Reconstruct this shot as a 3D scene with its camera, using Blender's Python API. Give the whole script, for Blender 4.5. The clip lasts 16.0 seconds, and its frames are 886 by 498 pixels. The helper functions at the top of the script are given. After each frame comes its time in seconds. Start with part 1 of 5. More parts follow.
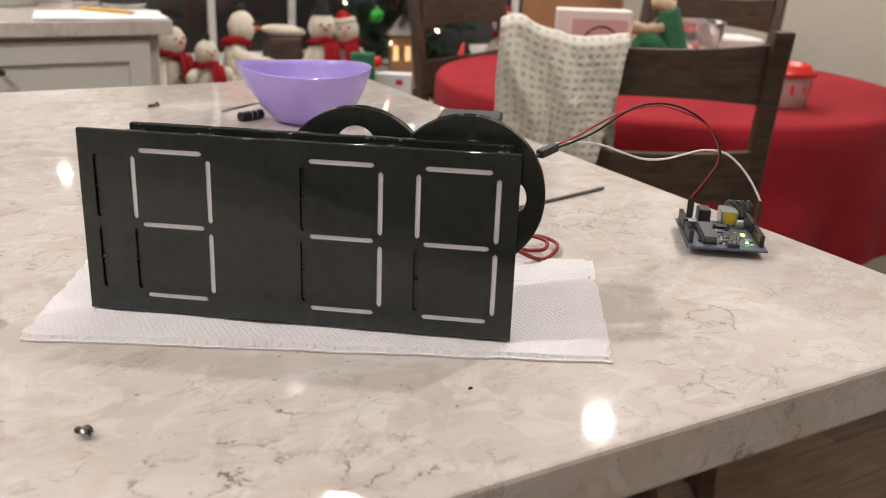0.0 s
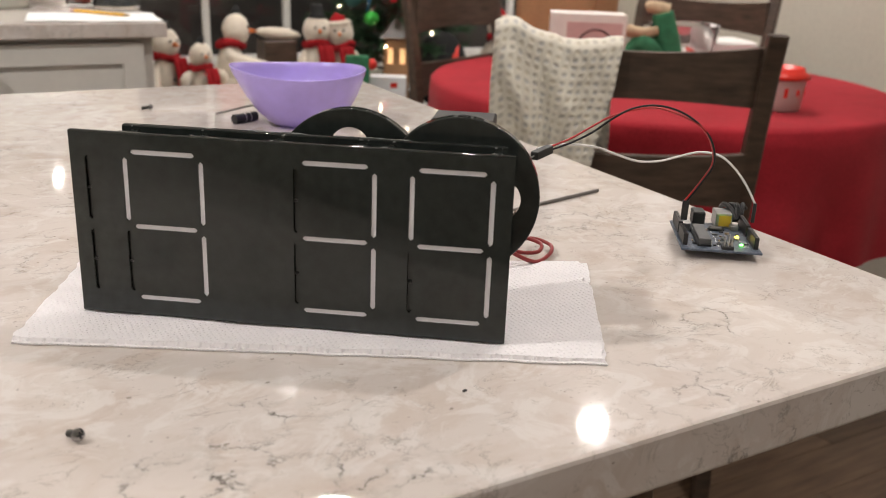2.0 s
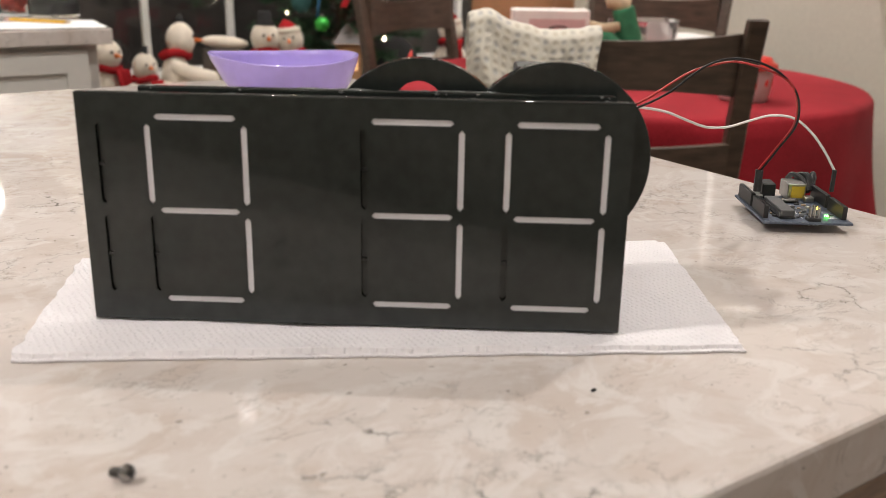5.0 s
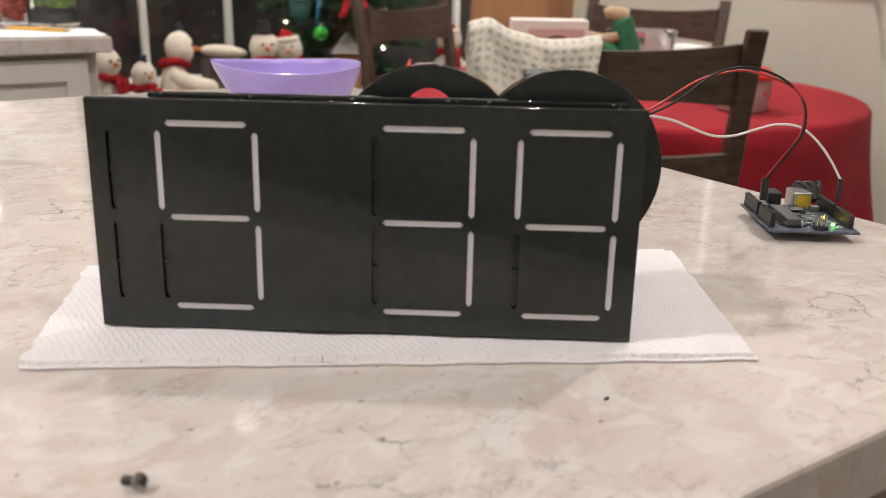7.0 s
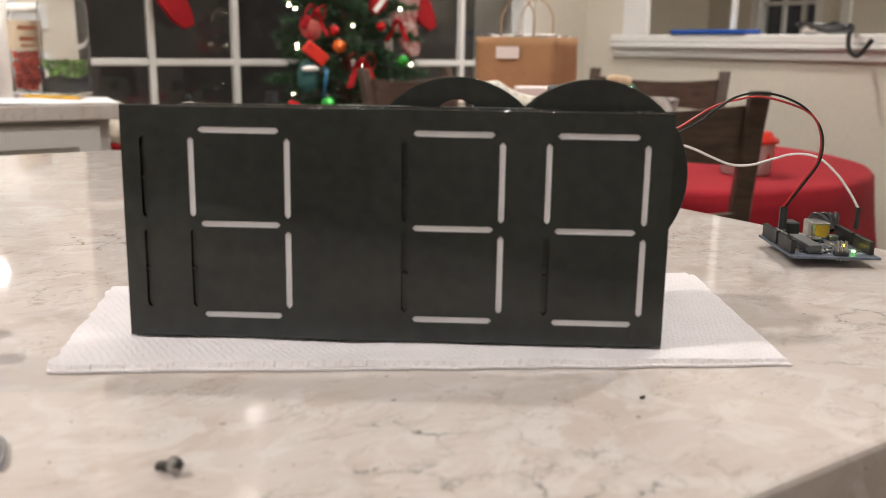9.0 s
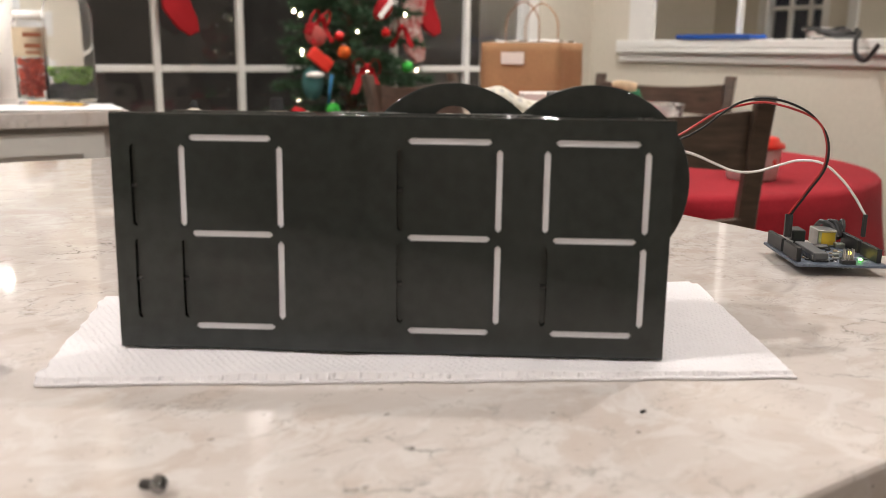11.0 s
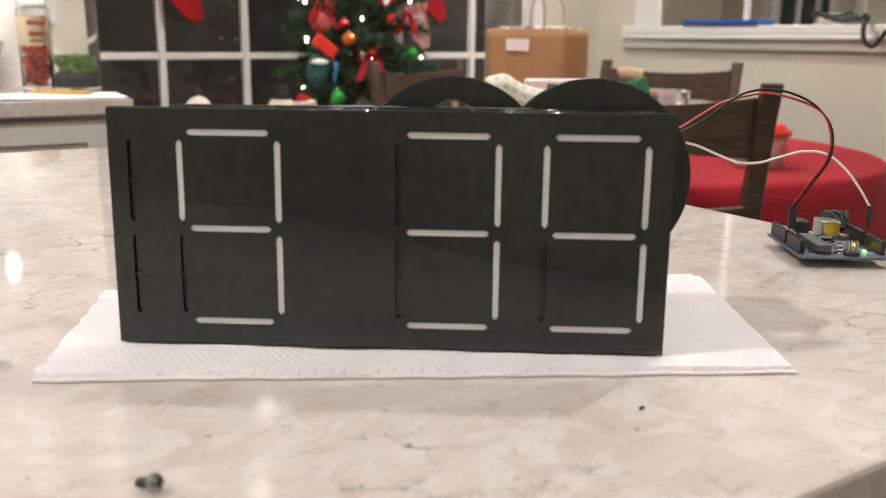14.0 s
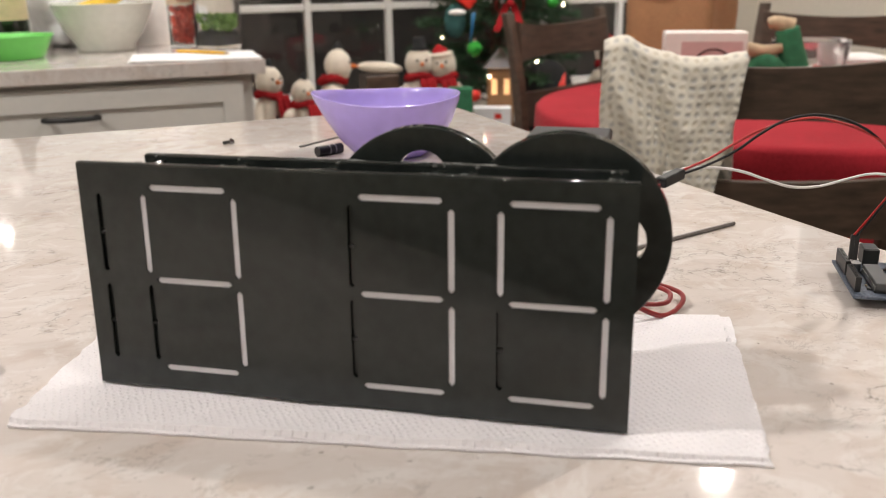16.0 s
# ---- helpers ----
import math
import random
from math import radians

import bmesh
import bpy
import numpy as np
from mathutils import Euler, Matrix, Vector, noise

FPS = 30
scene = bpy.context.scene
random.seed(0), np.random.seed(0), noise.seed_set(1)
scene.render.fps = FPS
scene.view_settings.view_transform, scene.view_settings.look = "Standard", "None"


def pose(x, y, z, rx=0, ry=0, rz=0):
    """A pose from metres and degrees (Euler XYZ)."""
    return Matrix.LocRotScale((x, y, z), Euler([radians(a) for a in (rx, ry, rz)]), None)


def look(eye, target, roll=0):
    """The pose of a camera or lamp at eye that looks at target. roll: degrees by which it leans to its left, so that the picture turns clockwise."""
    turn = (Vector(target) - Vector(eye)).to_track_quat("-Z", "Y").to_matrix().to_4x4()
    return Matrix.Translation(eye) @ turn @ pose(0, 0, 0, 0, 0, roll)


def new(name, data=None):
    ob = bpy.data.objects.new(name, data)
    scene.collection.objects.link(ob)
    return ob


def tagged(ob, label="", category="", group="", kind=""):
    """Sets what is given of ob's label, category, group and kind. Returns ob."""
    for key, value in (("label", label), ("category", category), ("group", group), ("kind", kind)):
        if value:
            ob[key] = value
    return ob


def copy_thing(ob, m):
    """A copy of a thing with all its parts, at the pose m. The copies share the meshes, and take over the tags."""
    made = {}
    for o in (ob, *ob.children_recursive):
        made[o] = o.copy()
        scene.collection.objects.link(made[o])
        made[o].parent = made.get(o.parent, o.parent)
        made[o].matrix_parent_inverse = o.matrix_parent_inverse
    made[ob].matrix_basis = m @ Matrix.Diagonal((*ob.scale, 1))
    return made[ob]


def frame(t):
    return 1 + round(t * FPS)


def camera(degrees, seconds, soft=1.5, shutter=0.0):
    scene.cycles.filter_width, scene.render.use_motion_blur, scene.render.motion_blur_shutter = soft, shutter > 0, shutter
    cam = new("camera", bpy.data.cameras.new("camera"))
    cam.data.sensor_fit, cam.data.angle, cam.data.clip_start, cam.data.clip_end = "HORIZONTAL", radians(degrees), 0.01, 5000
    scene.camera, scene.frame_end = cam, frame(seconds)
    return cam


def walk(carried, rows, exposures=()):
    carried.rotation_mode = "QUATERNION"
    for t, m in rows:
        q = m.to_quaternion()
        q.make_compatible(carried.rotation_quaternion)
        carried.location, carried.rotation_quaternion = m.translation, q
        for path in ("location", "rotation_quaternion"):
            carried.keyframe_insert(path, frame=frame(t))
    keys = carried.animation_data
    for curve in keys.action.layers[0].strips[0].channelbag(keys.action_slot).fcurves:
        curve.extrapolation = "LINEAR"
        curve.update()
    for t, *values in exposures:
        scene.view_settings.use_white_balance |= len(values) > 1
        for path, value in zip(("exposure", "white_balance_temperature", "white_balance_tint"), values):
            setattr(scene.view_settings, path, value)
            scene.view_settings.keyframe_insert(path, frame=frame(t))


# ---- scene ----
cam = camera(53.4, 16.0, soft=0.8)
cam.data.dof.use_dof, cam.data.dof.focus_distance, cam.data.dof.aperture_fstop = True, 0.55, 12.0
PATH = [
    (0, (0.13, 0.137, 1.115), (1.049, 1.78, 0.438), 2.1),
    (0.5, (0.13, 0.138, 1.115), (1.056, 1.776, 0.438), 2.3),
    (1, (0.13, 0.137, 1.115), (1.061, 1.775, 0.443), 2.3),
    (1.5, (0.131, 0.138, 1.115), (1.063, 1.774, 0.443), 2.3),
    (2, (0.131, 0.138, 1.114), (1.061, 1.777, 0.444), 2.2),
    (2.5, (0.13, 0.141, 1.114), (1.056, 1.782, 0.442), 2.1),
    (3, (0.128, 0.158, 1.102), (1.049, 1.802, 0.433), 2.0),
    (3.2, (0.124, 0.182, 1.091), (1.055, 1.823, 0.429), 1.9),
    (3.5, (0.118, 0.217, 1.079), (1.055, 1.856, 0.42), 1.5),
    (3.7, (0.12, 0.233, 1.071), (1.108, 1.843, 0.415), 1.2),
    (6, (0.099, 0.234, 1.068), (1.156, 1.812, 0.441), 1.0),
    (6.5, (0.102, 0.237, 1.066), (1.162, 1.815, 0.445), 1.1),
    (7, (0.103, 0.238, 1.068), (1.163, 1.819, 0.453), 1.2),
    (7.5, (0.102, 0.239, 1.067), (1.162, 1.823, 0.463), 1.3),
    (8, (0.093, 0.238, 1.052), (1.15, 1.833, 0.468), 1.2),
    (8.2, (0.0915, 0.238, 1.044), (1.152, 1.849, 0.511), 1.15),
    (8.5, (0.089, 0.238, 1.039), (1.164, 1.858, 0.574), 1.1),
    (9, (0.089, 0.237, 1.039), (1.168, 1.861, 0.591), 0.9),
    (11.5, (0.099, 0.242, 1.039), (1.165, 1.878, 0.604), 0.7),
    (12, (0.1, 0.242, 1.039), (1.165, 1.877, 0.597), 0.7),
    (12.5, (0.101, 0.242, 1.043), (1.161, 1.878, 0.597), 0.7),
    (13, (0.101, 0.242, 1.044), (1.159, 1.878, 0.59), 0.6),
    (13.5, (0.101, 0.242, 1.042), (1.157, 1.877, 0.581), 0.6),
    (14, (0.101, 0.242, 1.042), (1.154, 1.878, 0.576), 0.6),
    (14.5, (0.102, 0.243, 1.043), (1.153, 1.878, 0.573), 0.5),
    (15, (0.103, 0.244, 1.044), (1.149, 1.881, 0.569), 0.5),
    (15.5, (0.113, 0.238, 1.048), (1.144, 1.882, 0.563), 0.4),
    (15.7, (0.134, 0.224, 1.0645), (1.068, 1.914, 0.543), 0.0),
    (15.8, (0.149, 0.221, 1.072), (1.016, 1.936, 0.517), -0.4),
    (16, (0.186, 0.228, 1.087), (0.903, 1.996, 0.486), -0.8),
]
EXPOSURES = [(0.0, -0.02), (3.5, 0.0), (6.0, 0.07), (9.0, 0.07), (11.5, 0.19), (15.0, 0.20), (16.0, 0.06)]
walk(cam, [(t, look(eye, target, roll)) for t, eye, target, roll in PATH], EXPOSURES)

# ---- light: night outside, recessed ceiling lamps inside, some added as fill ----
CEIL = 2.45
world = bpy.data.worlds.new("night")
scene.world = world
world.use_nodes = True
world.node_tree.nodes["Background"].inputs[0].default_value = (0.010, 0.011, 0.014, 1)
world.node_tree.nodes["Background"].inputs[1].default_value = 0.6
DOWNLIGHTS = [(1.05, 2.39, 0.75), (2.1, 2.4, 0.72), (0.75, -0.37, 0.40), (-0.9, 0.9, 1.2), (-1.9, -1.15, 0.8), (1.35, 0.8, 0.60)]   # x, y, brightness; the last three are added fill lamps of no known source
WATTS = 22.0
PUCKS = [(0.350, 2.60), (-0.03, 2.60), (-0.40, 2.60), (-0.77, 2.60)]   # lamps under the wall cabinets
PUCK_Z = 1.345


def lamp_at(x, y, z, watts, size, colour=(1.0, 0.945, 0.90)):
    data = bpy.data.lights.new("downlight_bulb", "AREA")
    data.shape, data.size, data.energy, data.color = "DISK", size, watts, colour
    ob = new("downlight_bulb", data)
    ob.location = (x, y, z)
    return ob


# ---- materials ----
def mat(name, colour, rough=0.5, metal=0.0, vary=0.12, scale=6.0, fine=60.0, bump=0.0, bump_scale=200.0,
        spec=0.5, second=None, coat=0.0, transmission=0.0, sheen=0.0, emit=0.0, rand=0.0, ior=1.5):
    m = bpy.data.materials.new(name)
    m.use_nodes = True
    nt = m.node_tree
    b = nt.nodes["Principled BSDF"]
    b.inputs["Roughness"].default_value, b.inputs["Metallic"].default_value = rough, metal
    b.inputs["Specular IOR Level"].default_value, b.inputs["IOR"].default_value = spec, ior
    b.inputs["Coat Weight"].default_value = coat
    b.inputs["Transmission Weight"].default_value = transmission
    b.inputs["Sheen Weight"].default_value = sheen
    tc = nt.nodes.new("ShaderNodeTexCoord")
    a = nt.nodes.new("ShaderNodeTexNoise")
    a.inputs["Scale"].default_value, a.inputs["Detail"].default_value = scale, 4
    f = nt.nodes.new("ShaderNodeTexNoise")
    f.inputs["Scale"].default_value, f.inputs["Detail"].default_value = fine, 3
    add = nt.nodes.new("ShaderNodeMath")
    add.operation = "ADD"
    nt.links.new(tc.outputs["Object"], a.inputs["Vector"])
    nt.links.new(tc.outputs["Object"], f.inputs["Vector"])
    nt.links.new(a.outputs["Fac"], add.inputs[0])
    nt.links.new(f.outputs["Fac"], add.inputs[1])
    ramp = nt.nodes.new("ShaderNodeMapRange")
    ramp.inputs["From Min"].default_value, ramp.inputs["From Max"].default_value = 0.7, 1.3
    nt.links.new(add.outputs[0], ramp.inputs["Value"])
    mix = nt.nodes.new("ShaderNodeMix")
    mix.data_type = "RGBA"
    lo = [max(0, c * (1 - vary)) for c in colour]
    hi = [min(1, c * (1 + vary)) for c in colour] if second is None else second
    mix.inputs[6].default_value, mix.inputs[7].default_value = (*lo, 1), (*hi, 1)
    nt.links.new(ramp.outputs[0], mix.inputs[0])
    out = mix.outputs[2]
    if rand:
        oi = nt.nodes.new("ShaderNodeObjectInfo")
        hs = nt.nodes.new("ShaderNodeHueSaturation")
        mr = nt.nodes.new("ShaderNodeMapRange")
        mr.inputs["To Min"].default_value, mr.inputs["To Max"].default_value = 1 - rand, 1 + rand
        nt.links.new(oi.outputs["Random"], mr.inputs["Value"])
        nt.links.new(mr.outputs[0], hs.inputs["Value"])
        nt.links.new(out, hs.inputs["Color"])
        out = hs.outputs["Color"]
    nt.links.new(out, b.inputs["Base Color"])
    if emit:
        nt.links.new(out, b.inputs["Emission Color"])
        b.inputs["Emission Strength"].default_value = emit
    if bump:
        n = nt.nodes.new("ShaderNodeTexNoise")
        n.inputs["Scale"].default_value, n.inputs["Detail"].default_value = bump_scale, 3
        nt.links.new(tc.outputs["Object"], n.inputs["Vector"])
        bp = nt.nodes.new("ShaderNodeBump")
        bp.inputs["Strength"].default_value, bp.inputs["Distance"].default_value = bump, 0.002
        nt.links.new(n.outputs["Fac"], bp.inputs["Height"])
        nt.links.new(bp.outputs["Normal"], b.inputs["Normal"])
    return m


def node(nt, kind, **values):
    n = nt.nodes.new(kind)
    for key, value in values.items():
        n.inputs[key.replace("_", " ")].default_value = value
    return n


def quartz_material():
    """Cream engineered quartz: cloudy tan and white patches, thin broken grey-brown veins in places, small specks."""
    m = bpy.data.materials.new("quartz")
    m.use_nodes = True
    nt = m.node_tree
    b = nt.nodes["Principled BSDF"]
    b.inputs["Roughness"].default_value = 0.045
    b.inputs["Specular IOR Level"].default_value = 0.5
    tc = nt.nodes.new("ShaderNodeTexCoord")

    def shifted(x, y, z, stretch=(1, 1, 1), turn=0.0):
        mp = nt.nodes.new("ShaderNodeMapping")
        mp.inputs["Location"].default_value = (x, y, z)
        mp.inputs["Scale"].default_value = stretch
        mp.inputs["Rotation"].default_value = (0, 0, turn)
        nt.links.new(tc.outputs["Object"], mp.inputs["Vector"])
        return mp.outputs[0]

    def noise_at(vec, scale, detail, rough, distort=0.0):
        n = node(nt, "ShaderNodeTexNoise", Scale=scale, Detail=detail, Roughness=rough, Distortion=distort)
        nt.links.new(vec, n.inputs["Vector"])
        return n.outputs["Fac"]

    def ranged(value, lo, hi, a, c):
        r = node(nt, "ShaderNodeMapRange", From_Min=lo, From_Max=hi, To_Min=a, To_Max=c)
        nt.links.new(value, r.inputs["Value"])
        return r.outputs[0]

    def math_of(kind, x, y):
        n = nt.nodes.new("ShaderNodeMath")
        n.operation = kind
        for i, v in enumerate((x, y)):
            if isinstance(v, float):
                n.inputs[i].default_value = v
            else:
                nt.links.new(v, n.inputs[i])
        return n.outputs[0]

    def blend(fac, colour_in, colour):
        mx = nt.nodes.new("ShaderNodeMix")
        mx.data_type = "RGBA"
        nt.links.new(fac, mx.inputs[0])
        if isinstance(colour_in, tuple):
            mx.inputs[6].default_value = colour_in
        else:
            nt.links.new(colour_in, mx.inputs[6])
        mx.inputs[7].default_value = colour
        return mx.outputs[2]

    long = (1.0, 1.3, 1.0)
    c = blend(ranged(noise_at(shifted(0, 0, 0, long, 0.6), 15.0, 6.0, 0.60, 1.1), 0.48, 0.64, 0.0, 0.62), (0.640, 0.580, 0.540, 1), (0.545, 0.455, 0.392, 1))
    c = blend(ranged(noise_at(shifted(5, 2, 0, long, 0.6), 30.0, 8.0, 0.66, 1.2), 0.51, 0.60, 0.0, 0.80), c, (0.705, 0.662, 0.630, 1))
    c = blend(ranged(noise_at(shifted(1, 7, 0, long, 0.6), 55.0, 7.0, 0.72, 0.8), 0.55, 0.68, 0.0, 0.20), c, (0.455, 0.385, 0.315, 1))
    warp = node(nt, "ShaderNodeTexNoise", Scale=45.0, Detail=5.0, Roughness=0.65)
    nt.links.new(tc.outputs["Object"], warp.inputs["Vector"])
    bent = nt.nodes.new("ShaderNodeVectorMath")
    bent.operation = "MULTIPLY_ADD"
    bent.inputs[1].default_value = (0.045, 0.045, 0.0)
    nt.links.new(warp.outputs["Color"], bent.inputs[0])
    nt.links.new(shifted(2.3, 4.4, 0), bent.inputs[2])
    cells = node(nt, "ShaderNodeTexVoronoi", Scale=34.0, Randomness=1.0)
    cells.voronoi_dimensions, cells.feature = "2D", "DISTANCE_TO_EDGE"
    nt.links.new(bent.outputs[0], cells.inputs["Vector"])
    crack = cells.outputs["Distance"]
    line = ranged(crack, 0.004, 0.050, 1.0, 0.0)
    where = ranged(noise_at(shifted(8.6, 3.3, 0.2), 11.0, 3.0, 0.6), 0.53, 0.66, 0.0, 0.55)

    def cluster(x, y, r):
        d = nt.nodes.new("ShaderNodeVectorMath")
        d.operation = "DISTANCE"
        d.inputs[1].default_value = (x, y, 0.91)
        nt.links.new(tc.outputs["Object"], d.inputs[0])
        return ranged(d.outputs["Value"], r * 0.35, r, 1.0, 0.0)

    for x, y, r in ((0.232, 0.475, 0.024), (0.205, 0.442, 0.034), (0.178, 0.446, 0.022), (0.257, 0.405, 0.040), (0.212, 0.838, 0.035), (0.500, 0.470, 0.030)):
        where = math_of("MAXIMUM", where, cluster(x, y, r))
    grain = ranged(noise_at(shifted(0, 0, 3), 95.0, 4.0, 0.65), 0.45, 0.58, 0.0, 1.0)
    c = blend(math_of("MULTIPLY", math_of("MULTIPLY", line, where), grain), c, (0.070, 0.062, 0.056, 1))
    halo = ranged(crack, 0.0, 0.16, 0.26, 0.0)
    c = blend(math_of("MULTIPLY", halo, where), c, (0.34, 0.305, 0.265, 1))
    wisp_ridge = math_of("ABSOLUTE", math_of("SUBTRACT", noise_at(shifted(6.1, 1.7, 0, (1, 1.5, 1), 0.5), 30.0, 8.0, 0.66, 1.0), 0.5), 0.0)
    wisp = math_of("MULTIPLY", ranged(wisp_ridge, 0.0, 0.014, 0.60, 0.0), ranged(noise_at(shifted(3.1, 9.2, 1), 34.0, 4.0, 0.6), 0.49, 0.61, 0.0, 1.0))
    c = blend(wisp, c, (0.27, 0.235, 0.20, 1))
    speck = ranged(noise_at(shifted(4, 4, 4), 210.0, 2.0, 0.5), 0.70, 0.76, 0.0, 0.6)
    c = blend(speck, c, (0.16, 0.13, 0.10, 1))
    nt.links.new(c, b.inputs["Base Color"])
    return m


def wood_material(name, dark, light, rough, along, scale=18.0, rand=0.0):
    """Straight-grained wood; along is the stretch of the grain per axis."""
    m = bpy.data.materials.new(name)
    m.use_nodes = True
    nt = m.node_tree
    b = nt.nodes["Principled BSDF"]
    b.inputs["Roughness"].default_value = rough
    tc = nt.nodes.new("ShaderNodeTexCoord")
    mp = nt.nodes.new("ShaderNodeMapping")
    mp.inputs["Scale"].default_value = along
    nt.links.new(tc.outputs["Object"], mp.inputs["Vector"])
    vec = mp.outputs[0]
    oi = nt.nodes.new("ShaderNodeObjectInfo")
    if rand:
        ad = nt.nodes.new("ShaderNodeVectorMath")
        ad.operation = "MULTIPLY_ADD"
        ad.inputs[1].default_value = (37.0, 11.0, 23.0)
        nt.links.new(oi.outputs["Random"], ad.inputs[0])
        nt.links.new(vec, ad.inputs[2])
        vec = ad.outputs[0]
    n = node(nt, "ShaderNodeTexNoise", Scale=scale, Detail=7.0, Roughness=0.62)
    nt.links.new(vec, n.inputs["Vector"])
    ramp = nt.nodes.new("ShaderNodeValToRGB")
    e = ramp.color_ramp.elements
    e[0].position, e[0].color = 0.32, (*dark, 1)
    e[1].position, e[1].color = 0.70, (*light, 1)
    nt.links.new(n.outputs["Fac"], ramp.inputs[0])
    out = ramp.outputs[0]
    if rand:
        hs = nt.nodes.new("ShaderNodeHueSaturation")
        mr = node(nt, "ShaderNodeMapRange", To_Min=1 - rand, To_Max=1 + rand)
        nt.links.new(oi.outputs["Random"], mr.inputs["Value"])
        nt.links.new(mr.outputs[0], hs.inputs["Value"])
        nt.links.new(out, hs.inputs["Color"])
        out = hs.outputs[0]
    nt.links.new(out, b.inputs["Base Color"])
    bp = node(nt, "ShaderNodeBump", Strength=0.15, Distance=0.001)
    nt.links.new(n.outputs["Fac"], bp.inputs["Height"])
    nt.links.new(bp.outputs["Normal"], b.inputs["Normal"])
    return m


def printed_material():
    """Glossy black printed plastic with fine horizontal layer lines."""
    m = mat("black_print", (0.0205, 0.0245, 0.0230), 0.05, vary=0.25, scale=20, fine=150, spec=0.5)
    nt = m.node_tree
    b = nt.nodes["Principled BSDF"]
    tc = nt.nodes.new("ShaderNodeTexCoord")
    w = nt.nodes.new("ShaderNodeTexWave")
    w.bands_direction = "Z"
    w.inputs["Scale"].default_value, w.inputs["Distortion"].default_value = 700.0, 0.4
    nt.links.new(tc.outputs["Object"], w.inputs["Vector"])
    smear = node(nt, "ShaderNodeTexNoise", Scale=28.0, Detail=5.0, Roughness=0.65)
    nt.links.new(tc.outputs["Object"], smear.inputs["Vector"])
    gloss = node(nt, "ShaderNodeMapRange", From_Min=0.35, From_Max=0.7, To_Min=0.015, To_Max=0.06)
    nt.links.new(smear.outputs["Fac"], gloss.inputs["Value"])
    nt.links.new(gloss.outputs[0], b.inputs["Roughness"])
    bp = node(nt, "ShaderNodeBump", Strength=0.03, Distance=0.0003)
    nt.links.new(w.outputs["Fac"], bp.inputs["Height"])
    nt.links.new(bp.outputs["Normal"], b.inputs["Normal"])
    return m


def dotted_cloth_material():
    """Off-white waffle towel with rows of small blue-grey and tan dots."""
    m = bpy.data.materials.new("waffle_towel")
    m.use_nodes = True
    nt = m.node_tree
    b = nt.nodes["Principled BSDF"]
    b.inputs["Roughness"].default_value = 0.95
    b.inputs["Specular IOR Level"].default_value = 0.15
    tc = nt.nodes.new("ShaderNodeTexCoord")
    sc = nt.nodes.new("ShaderNodeVectorMath")
    sc.operation = "MULTIPLY"
    sc.inputs[1].default_value = (64.0, 64.0, 0.0)
    wob = node(nt, "ShaderNodeTexNoise", Scale=40.0, Detail=2.0)
    nt.links.new(tc.outputs["UV"], wob.inputs["Vector"])
    shift = nt.nodes.new("ShaderNodeVectorMath")
    shift.operation = "MULTIPLY_ADD"
    shift.inputs[1].default_value = (0.008, 0.008, 0.0)
    nt.links.new(wob.outputs["Color"], shift.inputs[0])
    nt.links.new(tc.outputs["UV"], shift.inputs[2])
    nt.links.new(shift.outputs[0], sc.inputs[0])
    fr = nt.nodes.new("ShaderNodeVectorMath")
    fr.operation = "FRACTION"
    nt.links.new(sc.outputs[0], fr.inputs[0])
    di = nt.nodes.new("ShaderNodeVectorMath")
    di.operation = "DISTANCE"
    di.inputs[1].default_value = (0.5, 0.5, 0.0)
    nt.links.new(fr.outputs[0], di.inputs[0])
    dot = node(nt, "ShaderNodeMapRange", From_Min=0.10, From_Max=0.42, To_Min=1.0, To_Max=0.0)
    nt.links.new(di.outputs["Value"], dot.inputs["Value"])
    fl = nt.nodes.new("ShaderNodeVectorMath")
    fl.operation = "FLOOR"
    nt.links.new(sc.outputs[0], fl.inputs[0])
    wn = nt.nodes.new("ShaderNodeTexWhiteNoise")
    nt.links.new(fl.outputs[0], wn.inputs["Vector"])
    ramp = nt.nodes.new("ShaderNodeValToRGB")
    ramp.color_ramp.interpolation = "CONSTANT"
    e = ramp.color_ramp.elements
    e[0].color, e[1].position, e[1].color = (0.17, 0.20, 0.25, 1), 0.4, (0.42, 0.35, 0.22, 1)
    k = e.new(0.7)
    k.color = (0.30, 0.28, 0.25, 1)
    nt.links.new(wn.outputs["Value"], ramp.inputs[0])
    mix = nt.nodes.new("ShaderNodeMix")
    mix.data_type = "RGBA"
    mix.inputs[6].default_value = (0.70, 0.66, 0.57, 1)
    soft = nt.nodes.new("ShaderNodeMath")
    soft.operation = "MULTIPLY"
    soft.inputs[1].default_value = 0.42
    nt.links.new(dot.outputs[0], soft.inputs[0])
    nt.links.new(soft.outputs[0], mix.inputs[0])
    nt.links.new(ramp.outputs[0], mix.inputs[7])
    nt.links.new(mix.outputs[2], b.inputs["Base Color"])
    bp = node(nt, "ShaderNodeBump", Strength=0.45, Distance=0.004)
    bp.invert = True
    nt.links.new(dot.outputs[0], bp.inputs["Height"])
    nt.links.new(bp.outputs["Normal"], b.inputs["Normal"])
    return m


